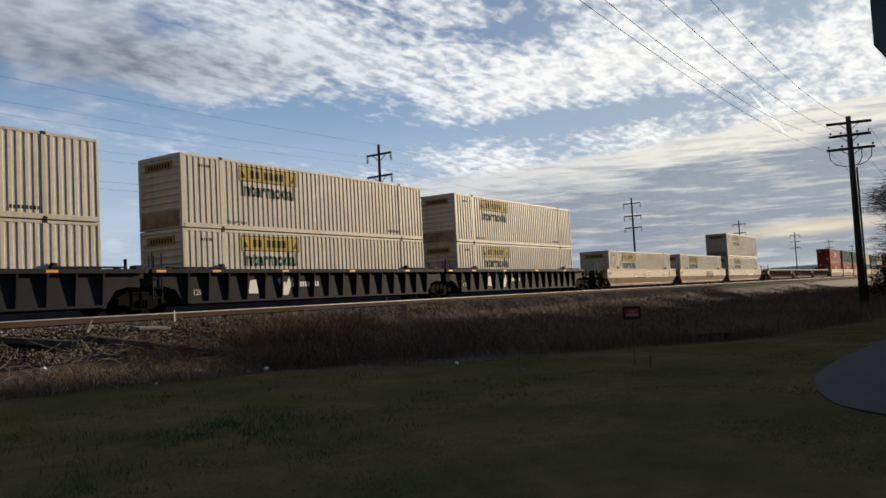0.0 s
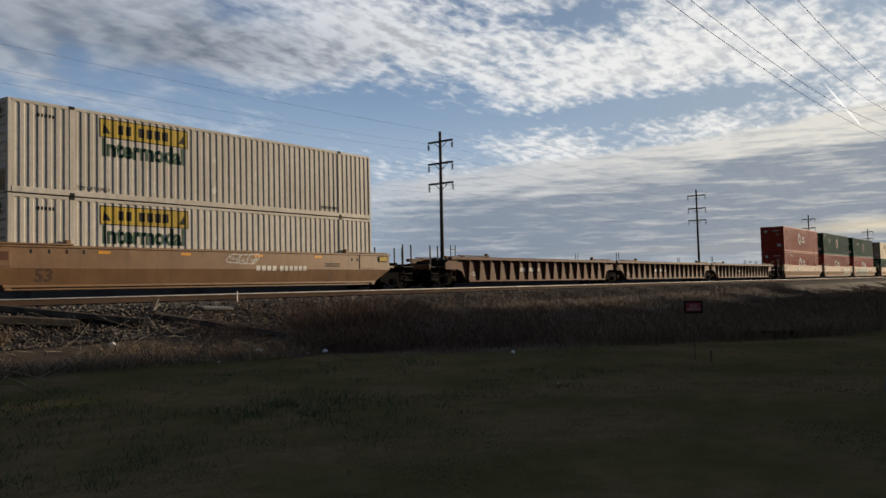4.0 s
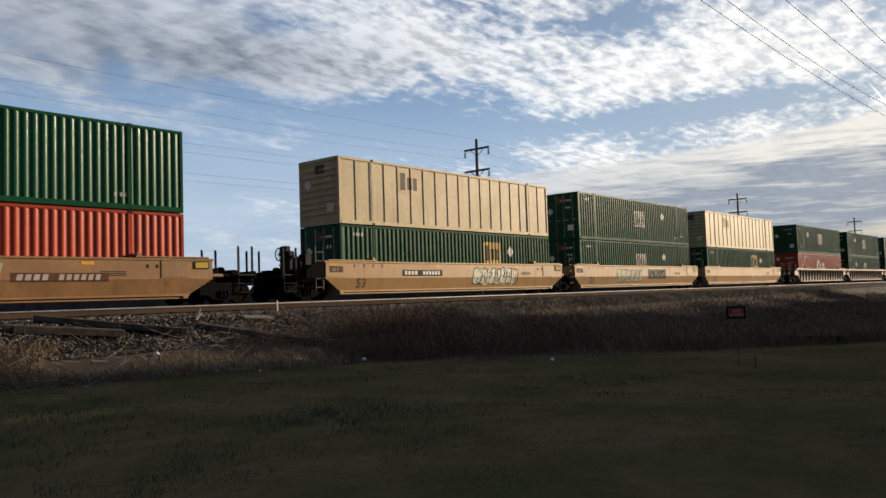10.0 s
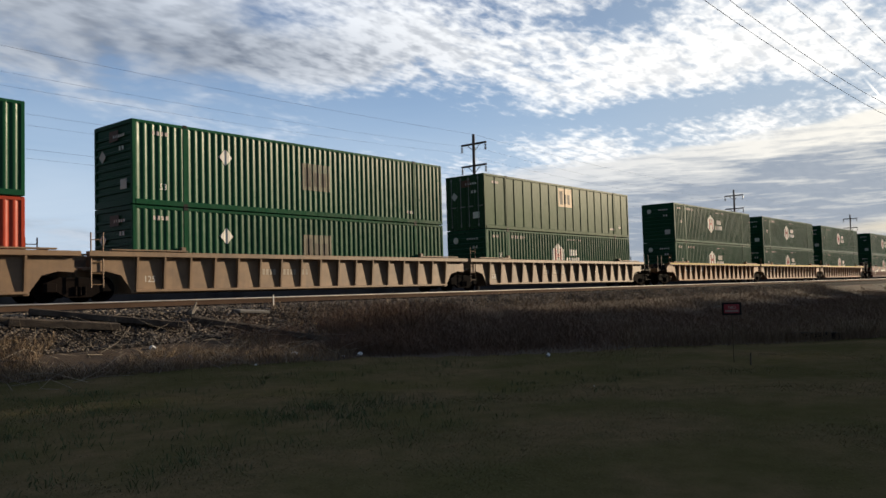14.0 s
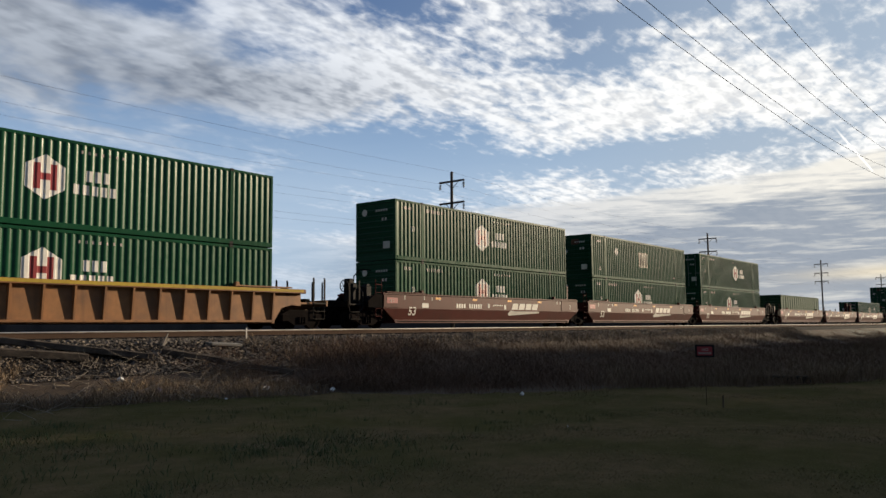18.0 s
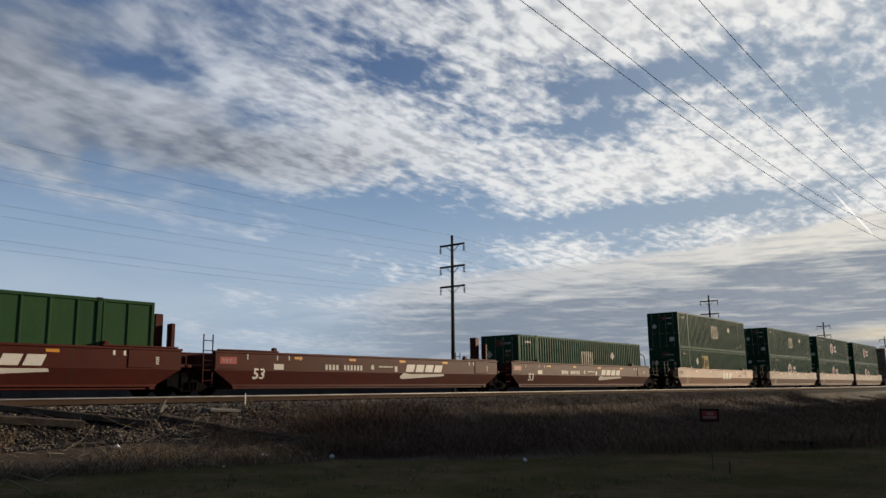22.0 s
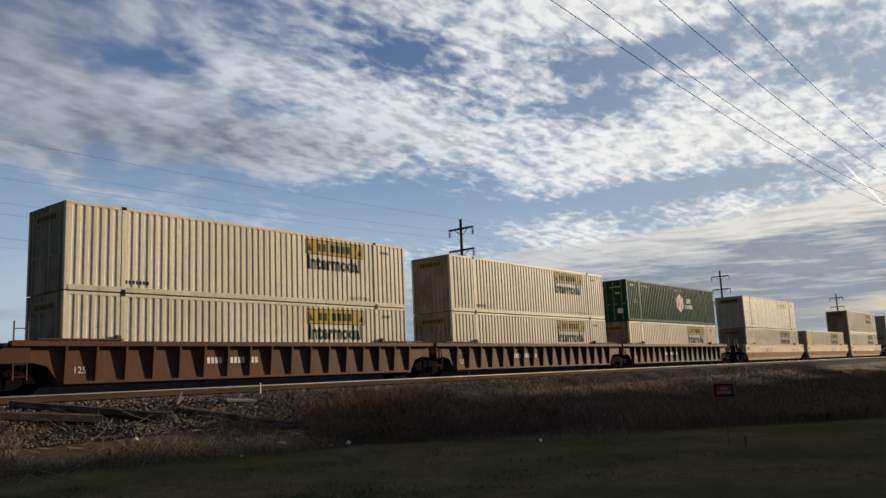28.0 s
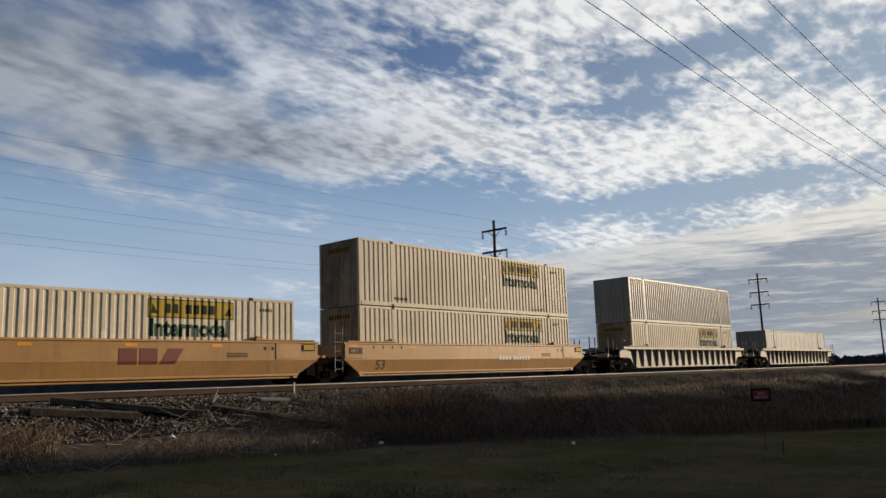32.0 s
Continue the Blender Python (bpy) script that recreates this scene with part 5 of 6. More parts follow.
def car_marks(top, style, color, logo):
    y = WELL_Y - 0.006
    if style == "smooth":
        pale = color == "mred"
        ink = WHITE if pale else INK
        worn = color in ("redtan", "salmon")
        mark(top, ("m53", pale, worn), "size_mark", "painted size figures", lambda: moved(text_mesh("53", 0.55, WHITE if pale else DIMWHITE if worn else once(("fadedink",), lambda: material("faded_brown_lettering", (0.075, 0.036, 0.018), None, 0.6)), 1.1, 0.012), 0.75, 0.62 if pale else 0.52), y)
        mark(top, ("m125", color), "load_panel", "dark load limit panel", lambda: flat([oblong(-0.80, -0.05, 1.16, 1.42)], PAINT["brown"] if not pale else CRIMSON), y - 0.022)
        mark(top, ("m125t",), "load_marking", "white load figures", lambda: moved(text_mesh("125 T", 0.17, DIMWHITE), -0.70, 1.22), y - 0.026)
        mark(top, ("mor", pale), "reflector_strip", "small orange reflector strips", lambda: flat([oblong(x, x + 0.42, 1.40, 1.50) for x in (2.8, 5.9, 9.2, 12.4, 15.2)], ORANGE_L), y)
        if "tan" in color and color != "redtan":
            mark(top, ("mstrip", color), "load_strip", "yellow strip over the load figures", lambda: flat([oblong(-0.82, -0.3, 1.45, 1.53)], ORANGE_L), y - 0.024)
            mark(top, ("mframe", color), "label_frame", "black label plate at the car's end", lambda: flat([oblong(16.42, 17.02, 1.28, 1.54)], BLACK), y - 0.022)
            mark(top, ("mlabel", color), "label_plate", "yellow label plate at the car's end", lambda: flat([oblong(16.46, 16.98, 1.31, 1.51)], YELLOW), y - 0.026)
        if worn:
            rng = random.Random(8)
            scuffs = []
            for i in range(34):
                x, z, w = rng.uniform(0.9, 15.6), rng.uniform(1.12, 1.48), rng.uniform(0.08, 0.5)
                scuffs.append([(x, z), (x + w * 0.6, z - rng.uniform(0.0, 0.04)), (x + w, z + 0.03), (x + w * 0.7, z + rng.uniform(0.04, 0.11)), (x + w * 0.1, z + rng.uniform(0.03, 0.09))])
            mark(top, ("scuff",), "scuff_marks", "scuffed paler patches of old lettering", lambda: flat(scuffs, once(("scuffpaint",), lambda: material("scuffed_pale_paint", (0.20, 0.115, 0.075), (0.10, 0.05, 0.03), 0.6, big=2.0))), y)
        if pale:
            mark(top, ("bn1",), "number_marking", "white bars of lettering", lambda: flat(bars(4.5, 1.0, 4, 0.14, 0.22, 0.07) + bars(5.6, 1.0, 6, 0.12, 0.22, 0.08), WHITE), y)
            mark(top, ("bn2",), "road_name", "white slanted emblem bars", lambda: flat(bars(9.62, 0.98, 4, 0.58, 0.34, 0.12, 0.14) + [[(9.25, 0.74), (9.4, 0.64), (12.55, 0.80), (12.50, 0.90), (9.95, 0.88), (9.5, 0.94)]], WHITE), y)
            mark(top, ("bn3",), "notice_marking", "small white notice bars", lambda: flat(bars(7.3, 1.05, 1, 0.16, 0.2, 0.1) + bars(7.8, 1.15, 6, 0.12, 0.07, 0.04) + [oblong(8.85, 9.05, 0.98, 1.22)] + bars(0.45, 1.34, 1, 0.05, 0.2, 0.2) + bars(1.9, 1.34, 3, 0.05, 0.18, 0.55) + [oblong(1.75, 2.25, 0.98, 1.2)] + bars(14.6, 1.36, 4, 0.08, 0.16, 0.3) + [oblong(15.6, 16.3, 1.30 - 0.07 * i, 1.335 - 0.07 * i) for i in range(4)], WHITE), y)
        else:
            if "plate" in logo:
                mark(top, ("tp", logo), "number_panel", "black number panel", lambda: flat([oblong(3.6, 6.4, 1.0, 1.28)], BLACK), y)
                mark(top, ("tpb", logo), "number_marking", "white bars of numbers", lambda: flat(bars(3.75, 1.06, 4, 0.17, 0.17, 0.06) + bars(5.0, 1.06, 6, 0.15, 0.17, 0.06), WHITE), y - 0.004)
            if "num" in logo:
                mark(top, ("tn",), "number_marking", "pale bars of numbers", lambda: flat(bars(9.3, 0.86, 4, 0.2, 0.2, 0.07) + bars(10.5, 0.86, 6, 0.18, 0.2, 0.07), WHITE), y - 0.004)
            if "tri" in logo:
                mark(top, ("tri", logo[:4]), "emblem", "dark red emblem bars", lambda: flat(tri_bars(9.0, 0.82), once(("maroon",), lambda: material("maroon_emblem_paint", (0.13, 0.022, 0.016), None, 0.5)) if "dark" in logo else WHITE), y - 0.004)
                if "box" in logo:
                    mark(top, ("trib",), "emblem_panel", "black emblem panel", lambda: flat([oblong(8.75, 11.5, 0.76, 1.40)], BLACK), y - 0.004)
            if "early" in logo:
                mark(top, ("tep",), "number_panel", "black number panel", lambda: flat([oblong(5.25, 8.05, 0.88, 1.16)], BLACK), y - 0.001)
                mark(top, ("ten",), "number_marking", "white bars of numbers", lambda: flat(bars(5.4, 0.93, 4, 0.17, 0.18, 0.08, 0.04) + bars(6.5, 0.93, 6, 0.15, 0.18, 0.08, 0.04), WHITE), y - 0.004)
                mark(top, ("scr1",), "graffiti", "thin white sprayed scribble", lambda: inked(scrawl(31, 8.2, 9.6, 0.88, 1.48, False), WHITE), y - 0.003)
                mark(top, ("scr2",), "graffiti", "thin pale sprayed scribble", lambda: inked(scrawl(37, 13.1, 14.2, 0.86, 1.46, False), DIMWHITE), y - 0.003)
            if "mural" in logo:
                mark(top, ("mural",), "graffiti", "wide black-green sprayed graffiti over half the side", lambda: inked(scrawl(71, 0.9, 9.2, 0.46, 1.46, True, 1.7), once(("muralpaint",), lambda: material("black_green_spray_paint", (0.030, 0.036, 0.028), (0.055, 0.055, 0.035), 0.6, big=1.5))), y)
                mark(top, ("muralline",), "graffiti_outline", "pale blue-green sprayed outline", lambda: inked(scrawl(71, 0.9, 9.2, 0.46, 1.46, False, 1.7), once(("muralpale",), lambda: material("pale_teal_spray_paint", (0.30, 0.36, 0.30), (0.20, 0.25, 0.20), 0.6))), y - 0.004)
                mark(top, ("mnp",), "number_panel", "dark number panel", lambda: flat([oblong(10.3, 13.3, 0.86, 1.14)], PAINT["brown"]), y - 0.001)
                mark(top, ("mnb",), "number_marking", "pale bars of numbers", lambda: flat(bars(10.45, 0.91, 4, 0.17, 0.18, 0.08, 0.04) + bars(11.7, 0.91, 6, 0.15, 0.18, 0.08, 0.04), DIMWHITE), y - 0.005)
            if "scribble" in logo:
                mark(top, ("scr3",), "graffiti", "thin white sprayed scribble", lambda: inked(scrawl(44, 7.9, 9.3, 1.12, 1.52, False), WHITE), y - 0.003)
            if "tag" in logo:
                seed = sum(ord(c) for c in logo)
                pale_paint = once(("tagpaint",), lambda: material("pale_spray_paint", (0.64, 0.61, 0.50), (0.46, 0.46, 0.36), 0.6))
                x0 = 8.8 if "gear" in logo else 11.6 if "late" in logo else 4.2
                span = (x0, x0 + (3.4 if "big" in logo else 1.6), 0.52, 1.40 if "big" in logo else 1.18)
                mark(top, ("tag", logo), "graffiti", "pale sprayed block graffiti", lambda: inked(scrawl(seed, *span, True), pale_paint if "late" in logo else once(("tagpaint2",), lambda: material("green_grey_spray_paint", (0.34, 0.33, 0.20), (0.26, 0.24, 0.13), 0.6))), y)
                mark(top, ("tagline", logo), "graffiti_outline", "dark green sprayed outline", lambda: inked(scrawl(seed, *span, False), DARKGREEN), y - 0.004)
            mark(top, ("small", color), "notice_marking", "small dark notice bars", lambda: flat(bars(0.6, 1.38, 4, 0.06, 0.13, 0.5) + bars(14.6, 1.30, 4, 0.10, 0.12, 0.25) + [oblong(13.0, 13.9, 1.16 - 0.06 * i, 1.19 - 0.06 * i) for i in range(3)], INK), y)
    else:
        if color != "orange":
            mark(top, ("rnum", color), "number_marking", "pale bars of numbers on the panels", lambda: flat(bars(5.25, 0.85, 4, 0.12, 0.22, 0.05) + bars(6.25, 0.85, 4, 0.12, 0.22, 0.05) + bars(7.2, 0.85, 2, 0.12, 0.22, 0.05), WHITE if color in ("slate", "brown") else once(("palelet",), lambda: material("faded_lettering", (0.40, 0.34, 0.26), None, 0.7))), -0.056)
        mark(top, ("r125", color), "load_marking", "pale load figures", lambda: moved(text_mesh("125", 0.30, WHITE), 0.35, 0.62), -0.056)
        if color == "slate":
            mark(top, ("rlab",), "reflector_strip", "small orange labels", lambda: flat([oblong(x, x + 0.42, 1.49, 1.58) for x in (-1.4, 1.2, 5.0, 9.5, 14.0)], ORANGE_L), -0.246)
            mark(top, ("rwhite",), "paint_patch", "ragged white painted patches", lambda: flat([[(3.2, 0.62), (3.75, 0.6), (3.65, 1.2), (3.3, 1.15)]], WHITE), -0.06)
            mark(top, ("rwhite2",), "paint_patch", "ragged white painted patches", lambda: flat([[(5.2, 0.5), (5.5, 0.5), (5.85, 1.2), (5.6, 1.3), (5.35, 0.9), (5.1, 1.3), (4.9, 1.2)]], WHITE), -0.06)
        if color == "orange":
            for k, (a, b) in enumerate(((1.25, 1.9), (2.35, 2.9), (4.3, 5.1))):
                mark(top, ("rtag", k), "graffiti", "thin white sprayed scribble", lambda a=a, b=b, k=k: inked(scrawl(60 + k, a, b - 0.2, 1.02, 1.27, False), WHITE), -0.058)
            mark(top, ("ryel",), "chord_stripe", "worn yellow stripe on the top chord", lambda: flat([oblong(-1.5, 17.6, 1.50, 1.61)], YELLOW), -0.246)


def tri_bars(x, z):
    return [oblong(x, x + 0.62, z, z + 0.52), oblong(x + 0.72, x + 1.34, z, z + 0.52), [(x + 1.42, z), (x + 1.98, z), (x + 2.30, z + 0.52), (x + 1.74, z + 0.52)]]


# each car: platform style, paint, then per platform (marks, upper box, lower box); a box is (kind, paint, emblem, doors lead)
YLW, YLWr = ("corr", "white", "ylw", False), ("corr", "cream", "ylw", True)
HEX, HEXr = ("corr", "green", "hex", False), ("corr", "green", "hex", True)
RED = ("corr", "red", "hexred", False)
SQR, SQRr = ("corr", "green", "sqr", False), ("corr", "green", "sqr", True)
BEI = ("wide", "beige", "sqr", False)
OLI, OLIr = ("wide", "olive", "", False), ("wide", "olive", "sqr", True)
TRAIN = [
    ("ribbed", "slate", [("", YLW, YLW), ("", YLW, YLW), ("", YLW, YLW)]),
    ("smooth", "tan", [("early", None, YLW), ("triw box", None, YLW), ("num scribble", YLW, YLW)]),
    ("ribbed", "brown", [("", None, None), ("", None, None), ("", None, None)]),
    ("smooth", "ambertan", [("plate", RED, RED), ("tri dark tag late big", SQR, RED), ("mural", SQR, RED)]),
    ("smooth", "yellowtan", [("plate tag late big gear", ("wide", "beige", "sqr", False), ("corr", "green", "sqry", True)), ("tag triw box big", SQRr, SQRr), ("num", BEI, ("corr", "green", "sqry", True))]),
    ("ribbed", "sand", [("", SQR, RED), ("", SQR, SQR), ("", OLIr, HEX)]),
    ("ribbed", "orange", [("", HEX, HEX), ("", HEX, HEX), ("", HEX, HEX)]),
    ("smooth", "mred", [("gear", HEX, HEX), ("", SQR, HEX), ("", HEXr, HEX)]),
    ("smooth", "mred", [("gear", None, OLI), ("", None, None), ("", None, SQRr)]),
    ("smooth", "salmon", [("triw", SQRr, ("corr", "green", "sqry", False))]),
    ("smooth", "redtan", [("", SQRr, HEX), ("", HEX, HEX), ("", HEX, HEX)]),
    ("ribbed", "brown", [("", YLWr, YLWr), ("", YLWr, YLWr), ("", HEXr, YLWr)]),
    ("smooth", "yellowtan", [("plate", ("plate", "smooth", "ylw", True), YLWr), ("tri dark", None, YLWr), ("num", YLWr, YLWr)]),
    ("ribbed", "dull", [("", ("corr", "grey", "gray", True), YLWr)]),
    ("ribbed", "dull", [("", None, ("plate", "grey", "gray", True))]),
]
FLOOR_Z = 0.325


def build_train():
    """Returns the moving things with their place along the train at the start."""
    out, u = [], 0.43
    for style, color, units in TRAIN:
        for i, (marks, up, low) in enumerate(units):
            car = well_car(style, color, i == 0, i == len(units) - 1, marks, )
            out.append((car, u, NEAR_Y, 0.0))
            z = FLOOR_Z
            for box in (low, up):
                if box:
                    ob = container(*box)
                    out.append((ob, u, NEAR_Y, z))
                z += HIGH + 0.03
            u += 19.593 if i < len(units) - 1 else 23.522
    return out


def run(t):
    """Metres that the train has gone by t seconds."""
    return 22.787 * t + 0.651 * t * (32 - t) / 256 - 0.2964 * t * (32 - t) * (16 - t) / 1600


# small unevenness of the train's speed: seconds, metres
SLIP = ((0, -0.1), (1, 0.0), (4, 0.0), (9, 0.1), (11, 0.05), (13, 0.2), (16, 0.05), (17, 0.2), (19, 0.3), (21, 0.2), (23, 0.75), (24, 0.45), (27, 0.4), (28, 0.48), (30, 0.55), (31, 0.5), (32, 0.65))


def motions():
    for ob, u, y, z in MOVING:
        walk(ob, [(t, pose(u - run(t) - float(np.interp(t, [a for a, b in SLIP], [b for a, b in SLIP])), y, z)) for t in range(33)])


MOVING = build_train()


# ---- vegetation and clutter ----
def blades(name, label, category, mat, spots, seed):
    """Thin tapering stems as one mesh. spots: (x, y, height, lean, width)"""
    rng = random.Random(seed)
    v, f = [], []
    for x, y, h, lean, w in spots:
        z = ground_z(x, y) - 0.02
        a, b = rng.uniform(0, 6.28), rng.uniform(0, 6.28)
        dx, dy = math.cos(a) * w, math.sin(a) * w
        lx, ly = math.cos(b) * lean * h, math.sin(b) * lean * h
        n = len(v)
        v += [(x - dx, y - dy, z), (x + dx, y + dy, z), (x + lx * 0.4 + dx * 0.7, y + ly * 0.4 + dy * 0.7, z + h * 0.6), (x + lx * 0.4 - dx * 0.7, y + ly * 0.4 - dy * 0.7, z + h * 0.6), (x + lx, y + ly, z + h * (1 - 0.3 * lean))]
        f += [[n, n + 1, n + 2, n + 3], [n + 3, n + 2, n + 4]]
    me = mesh_from(v, f)
    me.materials.append(mat)
    return thing(name, label, category, kind="stuff", me=me)


def vegetation():
    rng = random.Random(11)
    lawn = []
    while len(lawn) < 120000:
        d = 5 + 26 * rng.random() ** 1.5
        a = radians(rng.uniform(-6, 78))
        x, y = d * math.cos(a), d * math.sin(a)
        if y < edge_y(x) + 0.4 and not (y < 1.9 and x > 11):
            t = noise.noise((x * 0.5, y * 0.5, 2.0))
            if rng.random() < 0.75 + 0.8 * t and not (((x - 7.5) / 1.0) ** 2 + ((y - 8.9) / 1.2) ** 2 < 1 and rng.random() < 0.7):
                lawn.append((x, y, rng.uniform(0.02, 0.05) * (1.1 + 0.6 * t), rng.uniform(0.8, 2.2), rng.uniform(0.0022, 0.0045) * (0.6 + d / 14)))
    blades("lawn_grass", "short dark green winter lawn grass", "grass", GRASS, lawn, 1)
    tuft = []
    for i in range(260):
        if i < 60:
            cx, cy = rng.gauss(7.6, 0.7), rng.gauss(8.2, 0.6)
        elif i < 180:
            cx, cy = rng.uniform(2.6, 7.0), rng.uniform(6.5, 14.5)
        else:
            cx, cy = rng.uniform(4.0, 15.0), rng.uniform(5.5, 13.5)
        for k in range(18):
            tuft.append((cx + rng.gauss(0, 0.14), cy + rng.gauss(0, 0.14), rng.uniform(0.05, 0.17), rng.uniform(0.3, 1.3), 0.005))
    blades("grass_tufts", "taller dark green tufts in the lawn", "grass", TUFT, tuft, 2)
    brush = []
    while len(brush) < 190000:
        x = 6 + 120 * rng.random() ** 2.1
        y = rng.uniform(edge_y(x) - 0.8, 19.3)
        left = float(np.interp(x + 0.8 * noise.noise((y * 0.6, 3.0, 0)), [12.0, 13.6, 15.0], [0.02, 0.30, 1.0]))
        clump = 0.5 + 0.9 * noise.noise((x * 0.55, y * 0.55, 9.0))
        rim = float(np.interp(y - edge_y(x) + 1.4 * noise.noise((x * 0.4, y * 0.4, 5.0)), [-0.6, 0.6, 2.2], [0.02, 0.35, 1.0]))
        if rng.random() < left * max(0.12, clump) * rim:
            tall = (0.62 + 0.60 * noise.noise((x * 0.3, y * 0.3, 7.0)) + 0.48 * noise.noise((x * 1.1, y * 1.1, 2.0))) * float(np.interp(x, [11.5, 14.5, 17, 20, 24, 32, 45, 60], [0.5, 1.35, 1.5, 1.25, 0.95, 0.74, 0.62, 0.5]))
            tall *= 0.35 + 0.65 * rim
            tall *= float(np.interp(y, [15.5, 16.8, 17.8, 19.3], [1.05, 0.95, 0.62, 0.22] if x > 24 else [1.05, 1.05, 0.85, 0.4]))
            brush.append((x, y, max(0.08, tall * rng.uniform(0.3, 1.3)), rng.uniform(0.4, 2.6), rng.uniform(0.0014, 0.004) * (0.7 + x / 40)))
    blades("dead_brush", "dense dark brown dead weeds along the bank", "brush", BRUSH, brush, 3)
    straw = []
    for i in range(80000):
        x = 5 + 90 * rng.random() ** 1.5
        y = rng.uniform(edge_y(x) - 0.3, 18.6)
        n = noise.noise((x * 0.3, y * 0.3, 1.0))
        if x > 18 and n < 0.22 and y < edge_y(x) + 9:
            straw.append((x, y, rng.uniform(0.2, 0.75), rng.uniform(0.1, 0.8), rng.uniform(0.004, 0.009)))
        elif x < 14 and y < edge_y(x) + 2.9 and n > -0.3:
            straw.append((x, y, rng.uniform(0.08, 0.45), rng.uniform(0.4, 1.6), rng.uniform(0.003, 0.008)))
    for i in range(15000):
        x = 15 + 60 * rng.random()
        straw.append((x, rng.uniform(17.2, 19.8), rng.uniform(0.08, 0.42), rng.uniform(0.2, 1.2), 0.0055))
    for i in range(1800):
        x, y = rng.gauss(7.5, 0.5), rng.gauss(9.0, 0.5)
        straw.append((x, y, rng.uniform(0.02, 0.06), rng.uniform(1.0, 2.5), 0.004))
    for i in range(26000):
        x, y = rng.gauss(30.0, 6.0), rng.gauss(6.8, 1.5)
        if y > edge_y(x) - 0.5:
            straw.append((x, y, rng.uniform(0.15, 0.6), rng.uniform(0.3, 1.2), rng.uniform(0.003, 0.007)))
    blades("straw_grass", "pale dead straw grass along the bank", "grass", STRAW, straw, 4)


vegetation()


def clutter():
    rng = random.Random(21)
    def beam(l):
        s = Shape()
        for k in range(3):
            a, b = -0.115 + 0.077 * k, -0.038 + 0.077 * k
            s.box(-l / 2 + rng.uniform(0, 0.25), l / 2 - rng.uniform(0, 0.3), a, b + 0.004, -0.09 + rng.uniform(0, 0.02), 0.09 - rng.uniform(0, 0.03), 0.012)
        return s.mesh(once(("oldtimber",), lambda: material("split_weathered_timber", (0.085, 0.068, 0.052), (0.022, 0.018, 0.015), 0.85, bump=0.9, grain=14, big=3.0, spec=0.2)))

    for x, y, l, turn, dip in ((10.0, 19.24, 3.7, -24, 8.7), (8.75, 19.05, 2.7, -13, 5.6), (13.2, 18.55, 2.4, -30, 11), (14.2, 17.75, 2.3, -38, 10)):
        thing("old_sleeper", "discarded dark railway sleeper lying on the bank", "sleeper", "discarded sleepers", me=beam(l), at=pose(x, y, ground_z(x, y) + 0.11, rng.uniform(-8, 8), dip + rng.uniform(-1, 1), turn))
    for i in range(190):
        x, y = rng.uniform(5.6, 14.5), rng.uniform(14.8, 18.8)
        l = rng.uniform(0.4, 1.6)
        a = rng.uniform(0, 6.28)
        z = ground_z(x, y)
        pts = [(0, 0, 0.02), (l * 0.5 * math.cos(a), l * 0.5 * math.sin(a), rng.uniform(0.08, 0.3)), (l * math.cos(a + 0.2), l * math.sin(a + 0.2), rng.uniform(0.05, 0.6))]
        thing("dead_branch", "thin pale dead branch on the bank", "branch", "dead branches", me=Shape().tube(pts, [0.007, 0.005, 0.003], 4).mesh(once(("stick",), lambda: material("pale_dead_wood", (0.22, 0.185, 0.14), None, 0.8))), at=pose(x, y, z))
    post = thing("marker_stake", "short white survey stake in the ballast", "stake", me=Shape().box(-0.017, 0.017, -0.01, 0.01, -0.2, 0.36, 0.004).mesh(WHITE), at=pose(15.67, 20.0, ground_z(15.67, 20.0)))
    x, y = 12.5, 19.5
    thing("split_board", "broken pale board standing in the ballast", "board", me=Shape().box(-0.06, -0.01, -0.015, 0.02, -0.15, 0.36, 0.008).box(0.0, 0.05, -0.02, 0.01, -0.12, 0.27, 0.008, Matrix.Rotation(0.22, 3, "Y")).mesh(once(("paleboard",), lambda: material("pale_split_board", (0.15, 0.135, 0.115), None, 0.9))), at=pose(x, y, ground_z(x, y), 10, 28, 30))
    x, y = 14.4, 19.4
    thing("concrete_slab", "flat pale slab lying on the ballast", "slab", me=Shape().box(-0.5, 0.5, -0.2, 0.2, -0.03, 0.06, 0.02).mesh(once(("slab",), lambda: material("pale_concrete", (0.13, 0.125, 0.115), None, 0.9, bump=0.4))), at=pose(x, y, ground_z(x, y) + 0.03, 4, 3, -6))
    for x, y, s in ((14.33, 14.85, 0.09), (16.39, 10.53, 0.08), (23.6, 16.1, 0.13), (13.9, 15.0, 0.05), (12.98, 15.79, 0.10), (11.72, 6.66, 0.02), (10.2, 17.6, 0.10), (11.3, 15.1, 0.04)):
        z = ground_z(x, y)
        v, f = [], []
        stone_shape(rng, 0, 0, s * 0.5, s, v, f)
        me = mesh_from(v, f)
        me.materials.append(LITTER)
        thing("litter_scrap", "crumpled white scrap of litter on the grass", "litter", "litter", me=me, at=pose(x, y, z))
    v, f = [], []
    stone_shape(rng, 0, 0, 0.06, 0.13, v, f)
    me = mesh_from(v, f)
    me.materials.append(BLUEBAG)
    thing("plastic_bag", "crumpled blue plastic bag at the lawn's edge", "litter", "litter", me=me, at=pose(10.5, 16.5, ground_z(10.5, 16.5)))
    x, y = 24.0, 6.7
